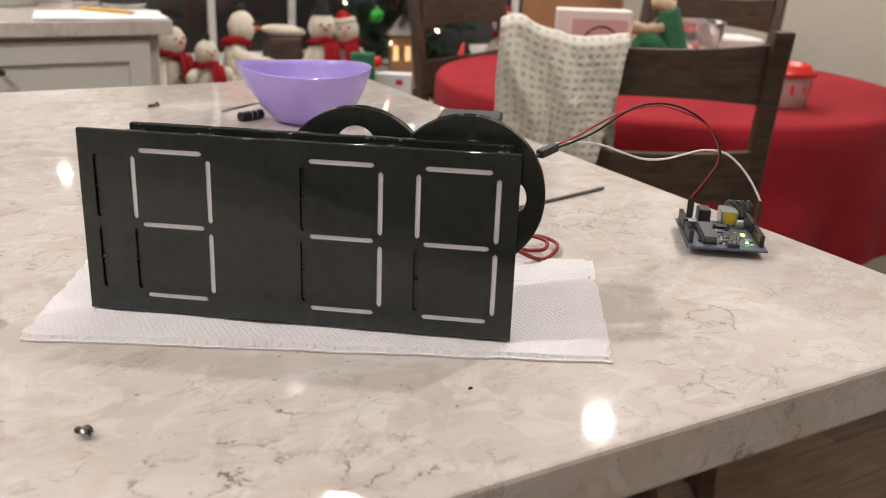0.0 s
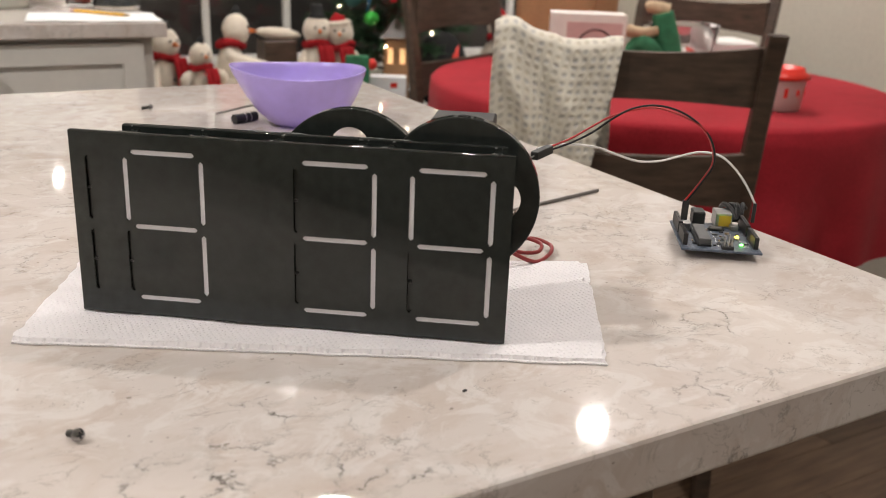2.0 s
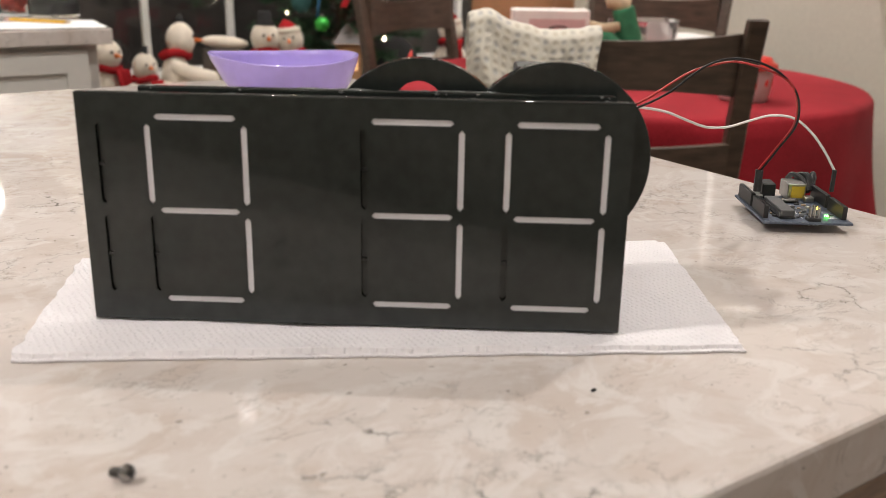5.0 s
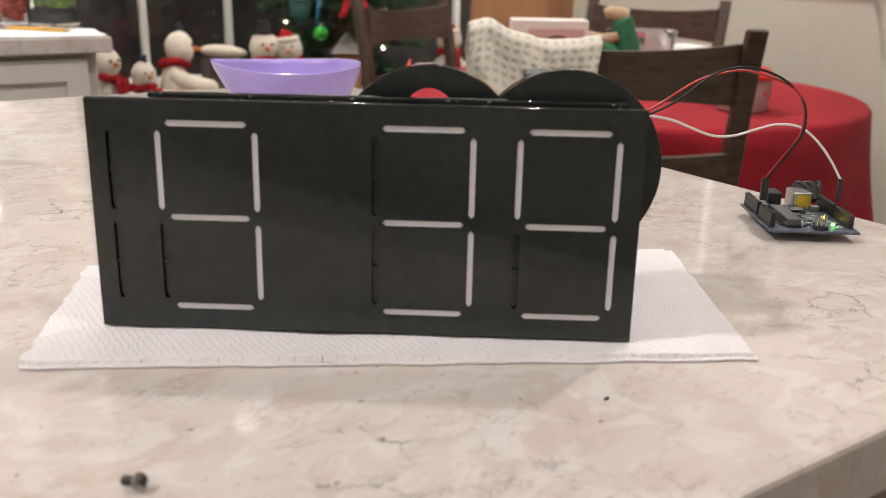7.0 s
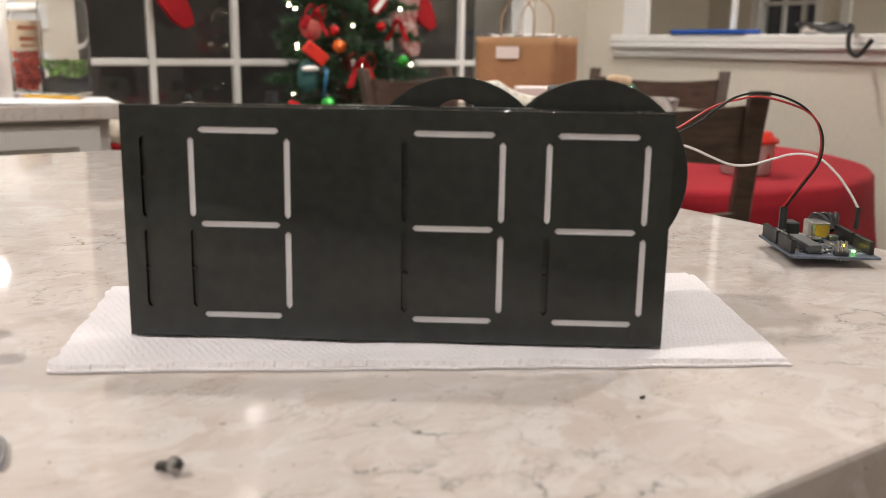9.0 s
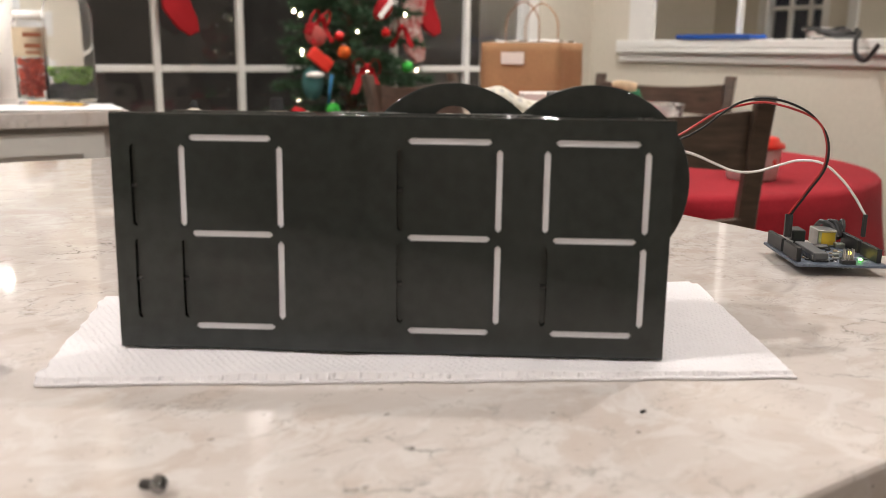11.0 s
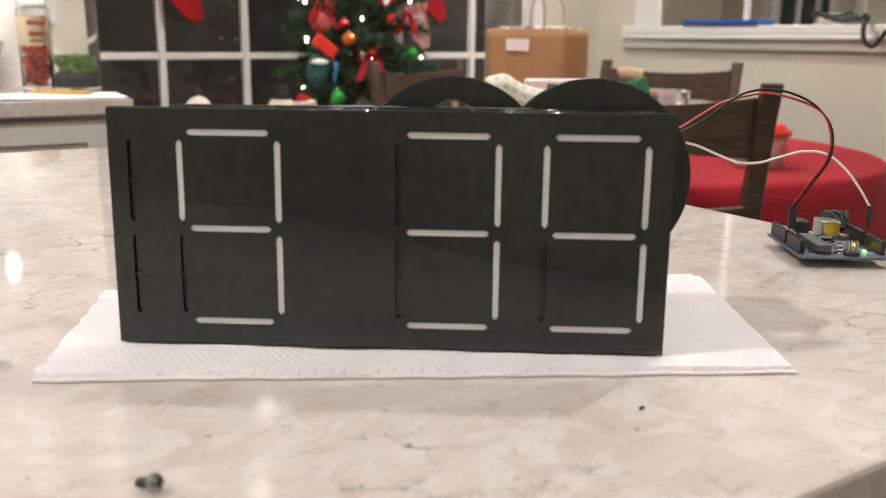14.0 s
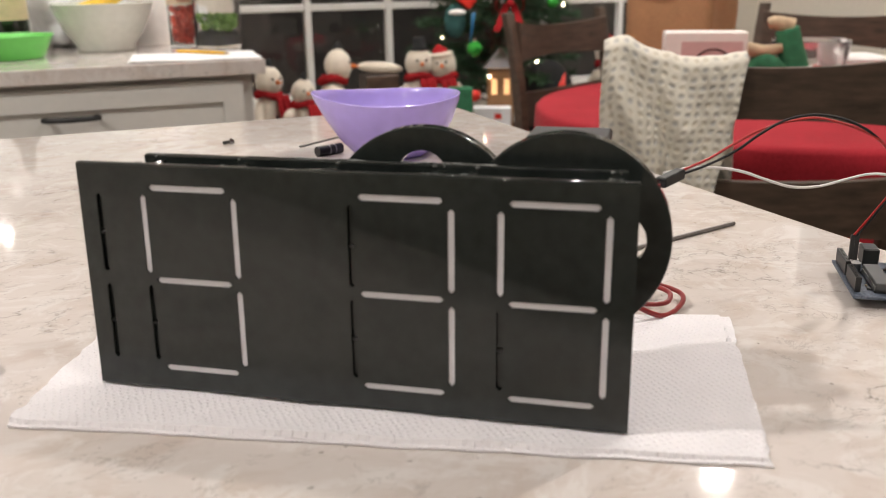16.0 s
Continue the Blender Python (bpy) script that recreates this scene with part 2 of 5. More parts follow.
def paper_towel_material():
    m = mat("paper_towel", (0.80, 0.772, 0.785), 0.95, vary=0.03, spec=0.1)
    nt = m.node_tree
    b = nt.nodes["Principled BSDF"]
    tc = nt.nodes.new("ShaderNodeTexCoord")
    v = node(nt, "ShaderNodeTexVoronoi", Scale=330.0, Randomness=0.35)
    v.voronoi_dimensions = "2D"
    nt.links.new(tc.outputs["Object"], v.inputs["Vector"])
    hill = node(nt, "ShaderNodeMapRange", From_Min=0.10, From_Max=0.34, To_Min=1.0, To_Max=0.0)
    nt.links.new(v.outputs["Distance"], hill.inputs["Value"])
    bp = node(nt, "ShaderNodeBump", Strength=0.6, Distance=0.0008)
    nt.links.new(hill.outputs[0], bp.inputs["Height"])
    nt.links.new(bp.outputs["Normal"], b.inputs["Normal"])
    return m


def glass_material(name, colour=(1, 1, 1), rough=0.02):
    return mat(name, colour, rough, vary=0.0, transmission=1.0, ior=1.45)


M_QUARTZ = quartz_material()
M_BLACK = printed_material()
M_EDGE = mat("black_print_flat", (0.012, 0.012, 0.012), 0.35, vary=0.2)
M_GLUE = mat("grey_glue", (0.20, 0.21, 0.20), 0.2, vary=0.3, scale=300)
M_SEG = mat("white_plastic", (0.74, 0.73, 0.76), 0.5, vary=0.04, scale=90)
M_PTOWEL = paper_towel_material()
M_CAB = mat("white_cabinet_paint", (0.66, 0.64, 0.60), 0.42, vary=0.03, scale=3)
M_WALL = mat("beige_wall_paint", (0.62, 0.575, 0.49), 0.85, vary=0.05, scale=2.5, bump=0.06, bump_scale=350)
M_TRIM = mat("white_trim_paint", (0.74, 0.73, 0.70), 0.38, vary=0.03, scale=4)
M_CEIL = mat("white_ceiling_paint", (0.78, 0.76, 0.72), 0.9, vary=0.03, scale=3)
M_CHAIR = wood_material("dark_stained_wood", (0.036, 0.024, 0.017), (0.100, 0.066, 0.046), 0.42, (1.0, 6.0, 6.0), 12)
M_FLOOR = wood_material("brown_floor_plank", (0.065, 0.040, 0.026), (0.15, 0.098, 0.064), 0.45, (1.2, 14.0, 14.0), 5, rand=0.28)
M_RED = mat("red_tablecloth", (0.34, 0.020, 0.030), 0.9, vary=0.22, scale=7, fine=220, bump=0.25, bump_scale=700, spec=0.12, sheen=0.05)
M_PURPLE = mat("purple_plastic", (0.55, 0.44, 0.93), 0.2, vary=0.06, scale=15, transmission=0.22)
M_TOWEL = dotted_cloth_material()
# the faint emission stands in for room reflections on the dark panes
M_NIGHT_GLOW = mat("night_outside_glow", (0.021, 0.018, 0.0155), 0.9, vary=0.35, scale=1.2, fine=4, emit=0.9)
M_GLASS = glass_material("window_glass")
M_METAL = mat("steel", (0.42, 0.42, 0.41), 0.34, metal=1.0, vary=0.1, scale=200)
M_DARKMETAL = mat("dark_metal", (0.10, 0.095, 0.09), 0.4, metal=0.8, vary=0.2)
M_SCREW = mat("screw_steel", (0.40, 0.40, 0.41), 0.16, metal=1.0, vary=0.3, scale=300)
M_BLK = mat("black_plastic", (0.018, 0.018, 0.019), 0.45, vary=0.2)
M_GREY = mat("grey_plastic", (0.10, 0.10, 0.10), 0.5, vary=0.15)
M_PCB = mat("blue_circuit_board", (0.028, 0.044, 0.078), 0.45, vary=0.3, scale=420, fine=900, second=(0.13, 0.155, 0.20))
M_TANPART = mat("tan_ceramic", (0.33, 0.25, 0.16), 0.5, vary=0.2)
M_WHITE = mat("white_paper", (0.80, 0.80, 0.80), 0.8, vary=0.03)
M_LED_G = mat("green_led", (0.10, 1.0, 0.10), 0.4, vary=0.0, emit=14.0)
M_LED_Y = mat("yellow_led", (1.0, 0.75, 0.05), 0.4, vary=0.0, emit=9.0)
M_LAMP = mat("lamp_lens", (1.0, 0.90, 0.80), 0.6, vary=0.0, emit=4.0)
M_WRED = mat("red_wire", (0.40, 0.018, 0.018), 0.4, vary=0.1)
M_WDRED = mat("dark_red_wire", (0.24, 0.02, 0.02), 0.35, vary=0.15)
M_WBLK = mat("black_wire", (0.012, 0.011, 0.011), 0.5, vary=0.2, spec=0.3)
M_WWHT = mat("white_wire", (0.74, 0.72, 0.70), 0.45, vary=0.05)


# ---- builders ----
def finish(ob, smooth=False):
    if smooth:
        for p in ob.data.polygons:
            p.use_smooth = True
    return ob


def part(name, bm, material, parent=None, label="", smooth=False, m=None, kind=""):
    """One bmesh as one mesh object, under a thing or a part."""
    me = bpy.data.meshes.new(name)
    bmesh.ops.recalc_face_normals(bm, faces=bm.faces)
    bm.to_mesh(me)
    bm.free()
    for x in (material if isinstance(material, (list, tuple)) else [material]):
        me.materials.append(x)
    ob = new(name, me)
    if parent is not None:
        ob.parent = parent
    if m is not None:
        ob.matrix_basis = m
    if label or kind:
        tagged(ob, label, kind=kind)
    return finish(ob, smooth)


def thing(name, label, category, m=None, group="", kind=""):
    ob = new(name)
    ob.empty_display_size = 0.05
    if m is not None:
        ob.matrix_basis = m
    return tagged(ob, label, category, group, kind)


def box(c, s, bevel=0.0, m=None, bm=None, seg=1):
    """A box of centre c and size s, its edges bevelled, added to bm."""
    b = bmesh.new()
    bmesh.ops.create_cube(b, size=1.0, matrix=Matrix.Translation(c) @ Matrix.Diagonal((*s, 1)))
    if bevel:
        bmesh.ops.bevel(b, geom=list(b.edges), offset=bevel, segments=seg, affect="EDGES", profile=0.5)
    return merge(bm, b, m)


def merge(bm, b, m=None, mi=None):
    if m is not None:
        bmesh.ops.transform(b, matrix=m, verts=b.verts)
    if mi is not None:
        for f in b.faces:
            f.material_index = mi
    if bm is None:
        return b
    me = bpy.data.meshes.new("tmp")
    b.to_mesh(me)
    b.free()
    bm.from_mesh(me)
    bpy.data.meshes.remove(me)
    return bm


def cyl(r1, r2, h, c=(0, 0, 0), seg=24, m=None, bm=None, cap=True):
    """A cone or cylinder standing on c along z."""
    b = bmesh.new()
    bmesh.ops.create_cone(b, cap_ends=cap, segments=seg, radius1=r1, radius2=r2, depth=h, matrix=Matrix.Translation((c[0], c[1], c[2] + h / 2)))
    return merge(bm, b, m)


def ball(r, c=(0, 0, 0), scale=(1, 1, 1), seg=16, m=None, bm=None, mi=None):
    b = bmesh.new()
    bmesh.ops.create_uvsphere(b, u_segments=seg, v_segments=max(6, seg * 2 // 3), radius=r, matrix=Matrix.Translation(c) @ Matrix.Diagonal((*scale, 1)))
    return merge(bm, b, m, mi)


def lathe(profile, seg=48, m=None, bm=None, wobble=None, cap=True):
    """Turns a profile of (radius, height) about z. wobble(angle, r, z) may give new (r, z)."""
    b = bmesh.new()
    rings = []
    for r, z in profile:
        ring = []
        for i in range(seg):
            a = 2 * math.pi * i / seg
            rr, zz = wobble(a, r, z) if wobble else (r, z)
            ring.append(b.verts.new((rr * math.cos(a), rr * math.sin(a), zz)))
        rings.append(ring)
    for p, q in zip(rings, rings[1:]):
        for i in range(seg):
            b.faces.new((p[i], p[(i + 1) % seg], q[(i + 1) % seg], q[i]))
    if cap and profile[0][0] > 1e-6:
        b.faces.new(rings[0][::-1])
    if cap and profile[-1][0] > 1e-6:
        b.faces.new(rings[-1])
    bmesh.ops.remove_doubles(b, verts=b.verts, dist=1e-6)
    return merge(bm, b, m)


def smooth_path(pts, n=8):
    """Catmull-Rom through pts."""
    p = [Vector(q) for q in pts]
    p = [2 * p[0] - p[1]] + p + [2 * p[-1] - p[-2]]
    out = []
    for i in range(1, len(p) - 2):
        for k in range(n):
            t = k / n
            a, b, c, d = p[i - 1], p[i], p[i + 1], p[i + 2]
            out.append(0.5 * ((2 * b) + (c - a) * t + (2 * a - 5 * b + 4 * c - d) * t * t + (3 * b - a - 3 * c + d) * t ** 3))
    out.append(p[-2])
    return out


def tube(pts, r, seg=8, bm=None, n=8, taper=None):
    """A round tube along a smooth path."""
    path = smooth_path(pts, n)
    b = bmesh.new()
    rings, up = [], Vector((0, 0, 1))
    for i, p in enumerate(path):
        d = (path[min(i + 1, len(path) - 1)] - path[max(i - 1, 0)]).normalized()
        x = d.cross(up)
        x = x.normalized() if x.length > 1e-4 else Vector((1, 0, 0))
        up = x.cross(d).normalized()
        rr = r if taper is None else r + (taper - r) * i / (len(path) - 1)
        rings.append([b.verts.new(p + rr * (math.cos(a) * x + math.sin(a) * up)) for a in (2 * math.pi * k / seg for k in range(seg))])
    for p, q in zip(rings, rings[1:]):
        for i in range(seg):
            b.faces.new((p[i], p[(i + 1) % seg], q[(i + 1) % seg], q[i]))
    b.faces.new(rings[0][::-1])
    b.faces.new(rings[-1])
    return merge(bm, b)


def slab(outline, holes, y0, y1, bevel=0.0):
    """A plate in the x-z plane from y0 to y1, with through holes. Outlines are lists of (x, z)."""
    b = bmesh.new()
    edges = []
    for loop in [outline] + holes:
        vs = [b.verts.new((x, y0, z)) for x, z in loop]
        edges += [b.edges.new((vs[i], vs[(i + 1) % len(vs)])) for i in range(len(vs))]
    bmesh.ops.triangle_fill(b, use_beauty=True, use_dissolve=False, edges=edges)
    r = bmesh.ops.extrude_face_region(b, geom=list(b.faces))
    bmesh.ops.translate(b, verts=[v for v in r["geom"] if isinstance(v, bmesh.types.BMVert)], vec=(0, y1 - y0, 0))
    return b


def circle(cx, cz, r, n=48, start=0.0):
    return [(cx + r * math.cos(start + 2 * math.pi * i / n), cz + r * math.sin(start + 2 * math.pi * i / n)) for i in range(n)]


def sheet(nx, ny, f, thick=0.0, uv=True):
    """A grid f(u, v) -> (x, y, z), u and v from 0 to 1."""
    b = bmesh.new()
    layer = b.loops.layers.uv.new("UVMap")
    vs = [[b.verts.new(f(i / nx, j / ny)) for i in range(nx + 1)] for j in range(ny + 1)]
    for j in range(ny):
        for i in range(nx):
            face = b.faces.new((vs[j][i], vs[j][i + 1], vs[j + 1][i + 1], vs[j + 1][i]))
            for loop, (a, c) in zip(face.loops, ((i, j), (i + 1, j), (i + 1, j + 1), (i, j + 1))):
                loop[layer].uv = (a / nx, c / ny)
    return b


def frame_box(w, h, t, d, m=None, bm=None):
    """A picture-frame of four bars, outer size w x h in x-z, bar width t, depth d in y, centred."""
    bm = bmesh.new() if bm is None else bm
    box((0, 0, h / 2 - t / 2), (w, d, t), m=m, bm=bm)
    box((0, 0, -h / 2 + t / 2), (w, d, t), m=m, bm=bm)
    box((-w / 2 + t / 2, 0, 0), (t, d, h - 2 * t), m=m, bm=bm)
    box((w / 2 - t / 2, 0, 0), (t, d, h - 2 * t), m=m, bm=bm)
    return bm


def structure(name, bm, material, label, category="", smooth=False):
    ob = part(name, bm, material, smooth=smooth)
    return tagged(ob, label, category or name.split("_")[0], kind="structure")


# ---- the room ----
X0, X1, Y0, Y1, YW, XJ = -2.6, 2.9, -2.6, 2.86, 3.32, 0.62   # west, east, south, kitchen wall, window wall, jog
TOP = 0.91
WIN_L, WIN_R, WIN_B, WIN_T = 0.66, 2.60, 0.62, 2.10
OPEN_A, OPEN_B, OPEN_Z, OPEN_T = 1.35, 3.06, 1.10, 2.05      # opening in the east wall

structure("floor", box((1.0, 0.3, -0.05), (8.6, 7.2, 0.08)), M_EDGE, "dark subfloor under the wooden planks")
structure("ceiling", box((1.1, 0.36, CEIL + 0.04), (7.9, 6.2, 0.08)), M_CEIL, "white painted ceiling with recessed lamps")
structure("wall_south", box(((X0 + X1) / 2, Y0 - 0.06, CEIL / 2), (X1 - X0 + 0.24, 0.12, CEIL)), M_WALL, "plain beige painted wall")
structure("wall_west", box((X0 - 0.06, (Y0 + Y1) / 2, CEIL / 2), (0.12, Y1 - Y0, CEIL)), M_WALL, "plain beige painted wall")
structure("wall_kitchen", box(((X0 - 0.12 + XJ) / 2, Y1 + 0.06, CEIL / 2), (XJ - X0 + 0.12, 0.12, CEIL)), M_WALL, "beige wall behind the kitchen counter")
structure("wall_jog", box((XJ - 0.06, (Y1 + 0.12 + YW) / 2, CEIL / 2), (0.12, YW - Y1 - 0.12, CEIL)), M_WALL, "short beige return wall beside the window")
bm = bmesh.new()
box(((XJ - 0.12 + X1 + 0.12) / 2, YW + 0.07, WIN_B / 2), (X1 - XJ + 0.24, 0.14, WIN_B), bm=bm)
box(((XJ - 0.12 + X1 + 0.12) / 2, YW + 0.07, (WIN_T + CEIL) / 2), (X1 - XJ + 0.24, 0.14, CEIL - WIN_T), bm=bm)
box(((XJ - 0.12 + WIN_L) / 2, YW + 0.07, (WIN_B + WIN_T) / 2), (WIN_L - XJ + 0.12, 0.14, WIN_T - WIN_B), bm=bm)
box(((WIN_R + X1 + 0.12) / 2, YW + 0.07, (WIN_B + WIN_T) / 2), (X1 + 0.12 - WIN_R, 0.14, WIN_T - WIN_B), bm=bm)
structure("wall_north", bm, M_WALL, "beige wall with a wide window")
bm = bmesh.new()
box((X1 + 0.06, (Y0 + YW) / 2, OPEN_Z / 2 - 0.02), (0.12, YW - Y0, OPEN_Z - 0.04), bm=bm)
box((X1 + 0.06, (Y0 + YW) / 2, (OPEN_T + CEIL) / 2), (0.12, YW - Y0, CEIL - OPEN_T), bm=bm)
box((X1 + 0.06, (Y0 + OPEN_A) / 2, (OPEN_Z + OPEN_T) / 2 - 0.02), (0.12, OPEN_A - Y0, OPEN_T - OPEN_Z + 0.04), bm=bm)
box((X1 + 0.06, (OPEN_B + YW) / 2, (OPEN_Z + OPEN_T) / 2 - 0.02), (0.12, YW - OPEN_B, OPEN_T - OPEN_Z + 0.04), bm=bm)
structure("wall_east", bm, M_WALL, "beige wall with a wide opening over a white ledge")

# the room beyond the opening
XF = 4.7
structure("wall_far_south", box(((X1 + 0.12 + XF) / 2, 0.0, CEIL / 2), (XF - X1 - 0.12, 0.12, CEIL)), M_WALL, "plain wall of the room beyond")
structure("wall_far_north", box(((X1 + 0.12 + XF) / 2, YW + 0.9, CEIL / 2), (XF - X1 - 0.12, 0.12, CEIL)), M_WALL, "plain wall of the room beyond")
FW = (3.35, 3.83, 0.98, 2.0)
bm = bmesh.new()
box((XF + 0.06, 2.1, FW[2] / 2), (0.12, 4.3, FW[2]), bm=bm)
box((XF + 0.06, 2.1, (FW[3] + CEIL) / 2), (0.12, 4.3, CEIL - FW[3]), bm=bm)
box((XF + 0.06, (-0.05 + FW[0]) / 2, (FW[2] + FW[3]) / 2), (0.12, FW[0] + 0.05, FW[3] - FW[2]), bm=bm)
box((XF + 0.06, (FW[1] + 4.25) / 2, (FW[2] + FW[3]) / 2), (0.12, 4.25 - FW[1], FW[3] - FW[2]), bm=bm)
structure("wall_far_east", bm, M_WALL, "beige wall of the room beyond, with a window")
structure("ceiling_far", box((4.0, 2.1, CEIL + 0.1), (1.7, 4.6, 0.08)), M_CEIL, "white ceiling of the room beyond")
structure("wall_far_return", box((X1 + 0.06, YW + 0.52, CEIL / 2), (0.12, 0.72, CEIL)), M_WALL, "plain wall closing the room beyond")


def window(name, width, height, columns, rows, m, label, bar=0.024):
    """A window of white bars; x across, z up, origin in the middle."""
    w = thing(name, label, "window", m, kind="structure")
    part("window_frame", frame_box(width, height, 0.05, 0.09), M_TRIM, w)
    for i, x in enumerate(columns):
        part("mullion", box((x, 0, 0), (bar, 0.03, height - 0.1), 0.003), M_TRIM, w)
    for z in rows:
        xs = [-width / 2 + 0.05] + list(columns) + [width / 2 - 0.05]
        for a, c in zip(xs, xs[1:]):
            if c - a > 0.04:
                part("glazing_bar", box(((a + c) / 2, 0, z), (c - a - bar, 0.028, bar), 0.003), M_TRIM, w)
    p = part("pane", box((0, 0.006, 0), (width - 0.1, 0.004, height - 0.1)), M_GLASS, w, "clear window glass with night behind")
    p.visible_shadow = False
    return w


wc, hc = (WIN_L + WIN_R) / 2, (WIN_B + WIN_T) / 2
window("window_1", WIN_R - WIN_L, WIN_T - WIN_B, [x - wc for x in (0.960, 1.261, 1.90, 2.25)], [z - hc for z in (0.972, 1.33, 1.69)],
       pose(wc, YW + 0.06, hc), "wide white-barred window, dark night outside")
window("window_2", FW[1] - FW[0], FW[3] - FW[2], [-0.09, 0.043], [-0.17, 0.0, 0.2],
       pose(XF + 0.05, (FW[0] + FW[1]) / 2, (FW[2] + FW[3]) / 2, 0, 0, 90), "white-barred window of the room beyond, night outside", 0.024)
structure("trim", box((XF - 0.01, 3.198, 1.5), (0.02, 0.06, 1.2), 0.003), M_TRIM, "white casing in the room beyond")
# backdrop and ground glow faintly in place of reflections in the glass
structure("backdrop", box((1.5, 7.5, 0.9), (12, 0.05, 4.5)), M_NIGHT_GLOW, "dark night garden far outside the window")
structure("ground", box((3.0, 5.6, -0.3), (14, 4.3, 0.1)), M_NIGHT_GLOW, "dark ground outside")

# ledge and casing of the opening
structure("window_sill", box((X1 + 0.037, (OPEN_A + 3.13) / 2 - 0.1, OPEN_Z - 0.017), (0.146, 3.13 - OPEN_A + 0.2, 0.034), 0.006), M_TRIM, "white painted ledge of the wall opening")
bm = bmesh.new()
box((X1 - 0.010, (OPEN_A + 3.12) / 2 - 0.1, OPEN_Z - 0.062), (0.02, 3.12 - OPEN_A + 0.2, 0.056), 0.003, bm=bm)
box((X1 - 0.022, (OPEN_A + 3.12) / 2 - 0.1, OPEN_Z - 0.044), (0.045, 3.12 - OPEN_A + 0.2, 0.018), 0.005, bm=bm)
structure("trim", bm, M_TRIM, "white moulded apron under the ledge")
structure("door_casing", box((X1 - 0.011, 3.0, (OPEN_Z + OPEN_T) / 2), (0.022, 0.14, OPEN_T - OPEN_Z), 0.004), M_TRIM, "white casing beside the opening", "trim")
structure("opening_post", box((X1 + 0.05, 2.545, (OPEN_Z + OPEN_T) / 2), (0.022, 0.022, OPEN_T - OPEN_Z), 0.003), M_TRIM, "slim white post in the opening", "trim")


def downlight(x, y, power):
    t = thing("ceiling_light", "round recessed white ceiling lamp, switched on", "ceiling light", pose(x, y, CEIL), "recessed ceiling lamps")
    part("trim_ring", lathe([(0.046, -0.001), (0.048, -0.006), (0.078, -0.004), (0.080, 0.0), (0.046, 0.0), (0.046, -0.001)], 40, cap=False), M_TRIM, t, smooth=True)
    part("lens", lathe([(0.0, -0.0005), (0.045, -0.0005), (0.045, 0.0), (0.0, 0.0)], 40), M_LAMP, t, "glowing frosted lens")
    lamp_at(x, y, CEIL - 0.012, WATTS * power, 0.085)


for x, y, power in DOWNLIGHTS:
    downlight(x, y, power)
# fill lamp added to brighten the room beyond, no such source known
downlight(4.0, 0.9, 1.3)

# ---- kitchen island ----
IX0, IX1, IY0, IY1 = -1.9, 0.66, 0.385, 1.352
island = thing("kitchen_island", "white kitchen island base under a pale quartz top", "kitchen island", pose(0, 0, 0))
part("body", box((-0.75, 0.98, 0.44), (2.1, 0.66, 0.878), 0.003), M_CAB, island)
part("end_panel", box((0.309, 0.98, 0.44), (0.014, 0.60, 0.80), 0.002), M_CAB, island)
part("toe_kick", box((-0.75, 0.98, 0.0405), (2.12, 0.68, 0.079), 0.002), M_CAB, island)
b = box(((IX0 + IX1) / 2, (IY0 + IY1) / 2, TOP - 0.015), (IX1 - IX0, IY1 - IY0, 0.030))
bmesh.ops.bevel(b, geom=list(b.edges), offset=0.0025, segments=2, affect="EDGES", profile=0.5)
tagged(part("island_worktop", b, M_QUARTZ), "cream quartz worktop with grey-brown veins, on the island", "worktop")

# ---- the clock on its paper towel ----
CLK = Matrix.Translation((0.1790, 0.6180, TOP + 0.0037)) @ pose(0, 0, 0, -1.35, 0, -35.45) @ Matrix.Diagonal((0.993, 1, 0.990, 1))
MM = 0.001
PW, PH = 0.2318, 0.1012
clock = thing("mechanical_clock", "black printed seven-segment mechanical clock standing on a paper towel", "clock", CLK)


def slot(x, z, vertical, length=34.6, width=2.7):
    """A pointed slot's outline round its centre, in metres."""
    l, w = length / 2, width / 2
    pts = [(-l, 0), (-l + 1.35, w), (l - 1.35, w), (l, 0), (l - 1.35, -w), (-l + 1.35, -w)]
    if vertical:
        pts = [(-b, a) for a, b in pts]
    return [((x + a) * MM, (z + b) * MM) for a, b in pts]


# digits: left edge of the left column, and which of the seven bars are white
def digit_slots(x):
    return {"top": (x + 20.4, 91.0, 0), "ul": (x, 70.8, 1), "ur": (x + 40.8, 70.8, 1), "mid": (x + 20.4, 50.8, 0),
            "ll": (x, 31.0, 1), "lr": (x + 40.8, 31.0, 1), "bot": (x + 20.6, 10.6, 0)}


BARS = [((9.2, 70.6, 1), False), ((9.5, 30.6, 1), False)]
for x, white in ((29.6, "top ul ur mid lr bot"), (120.4, "top ur mid lr bot"), (180.6, "top ul ur mid lr bot")):
    BARS += [(s, k in white.split()) for k, s in digit_slots(x).items()]
outline = [(0, 0), (PW, 0), (PW, PH), (0, PH)]
def rounded(b, zs, offset=0.0010):
    """Softens the long edges of a plate at the given heights."""
    es = [e for e in b.edges if all(abs(v.co.z - e.verts[0].co.z) < 1e-6 for v in e.verts) and min(abs(e.verts[0].co.z - z) for z in zs) < 1e-6 and e.calc_face_angle(0) > 1]
    r = bmesh.ops.bevel(b, geom=es, offset=offset, segments=6, affect="EDGES", profile=0.5)
    for f in r["faces"]:
        f.smooth = True
    return b


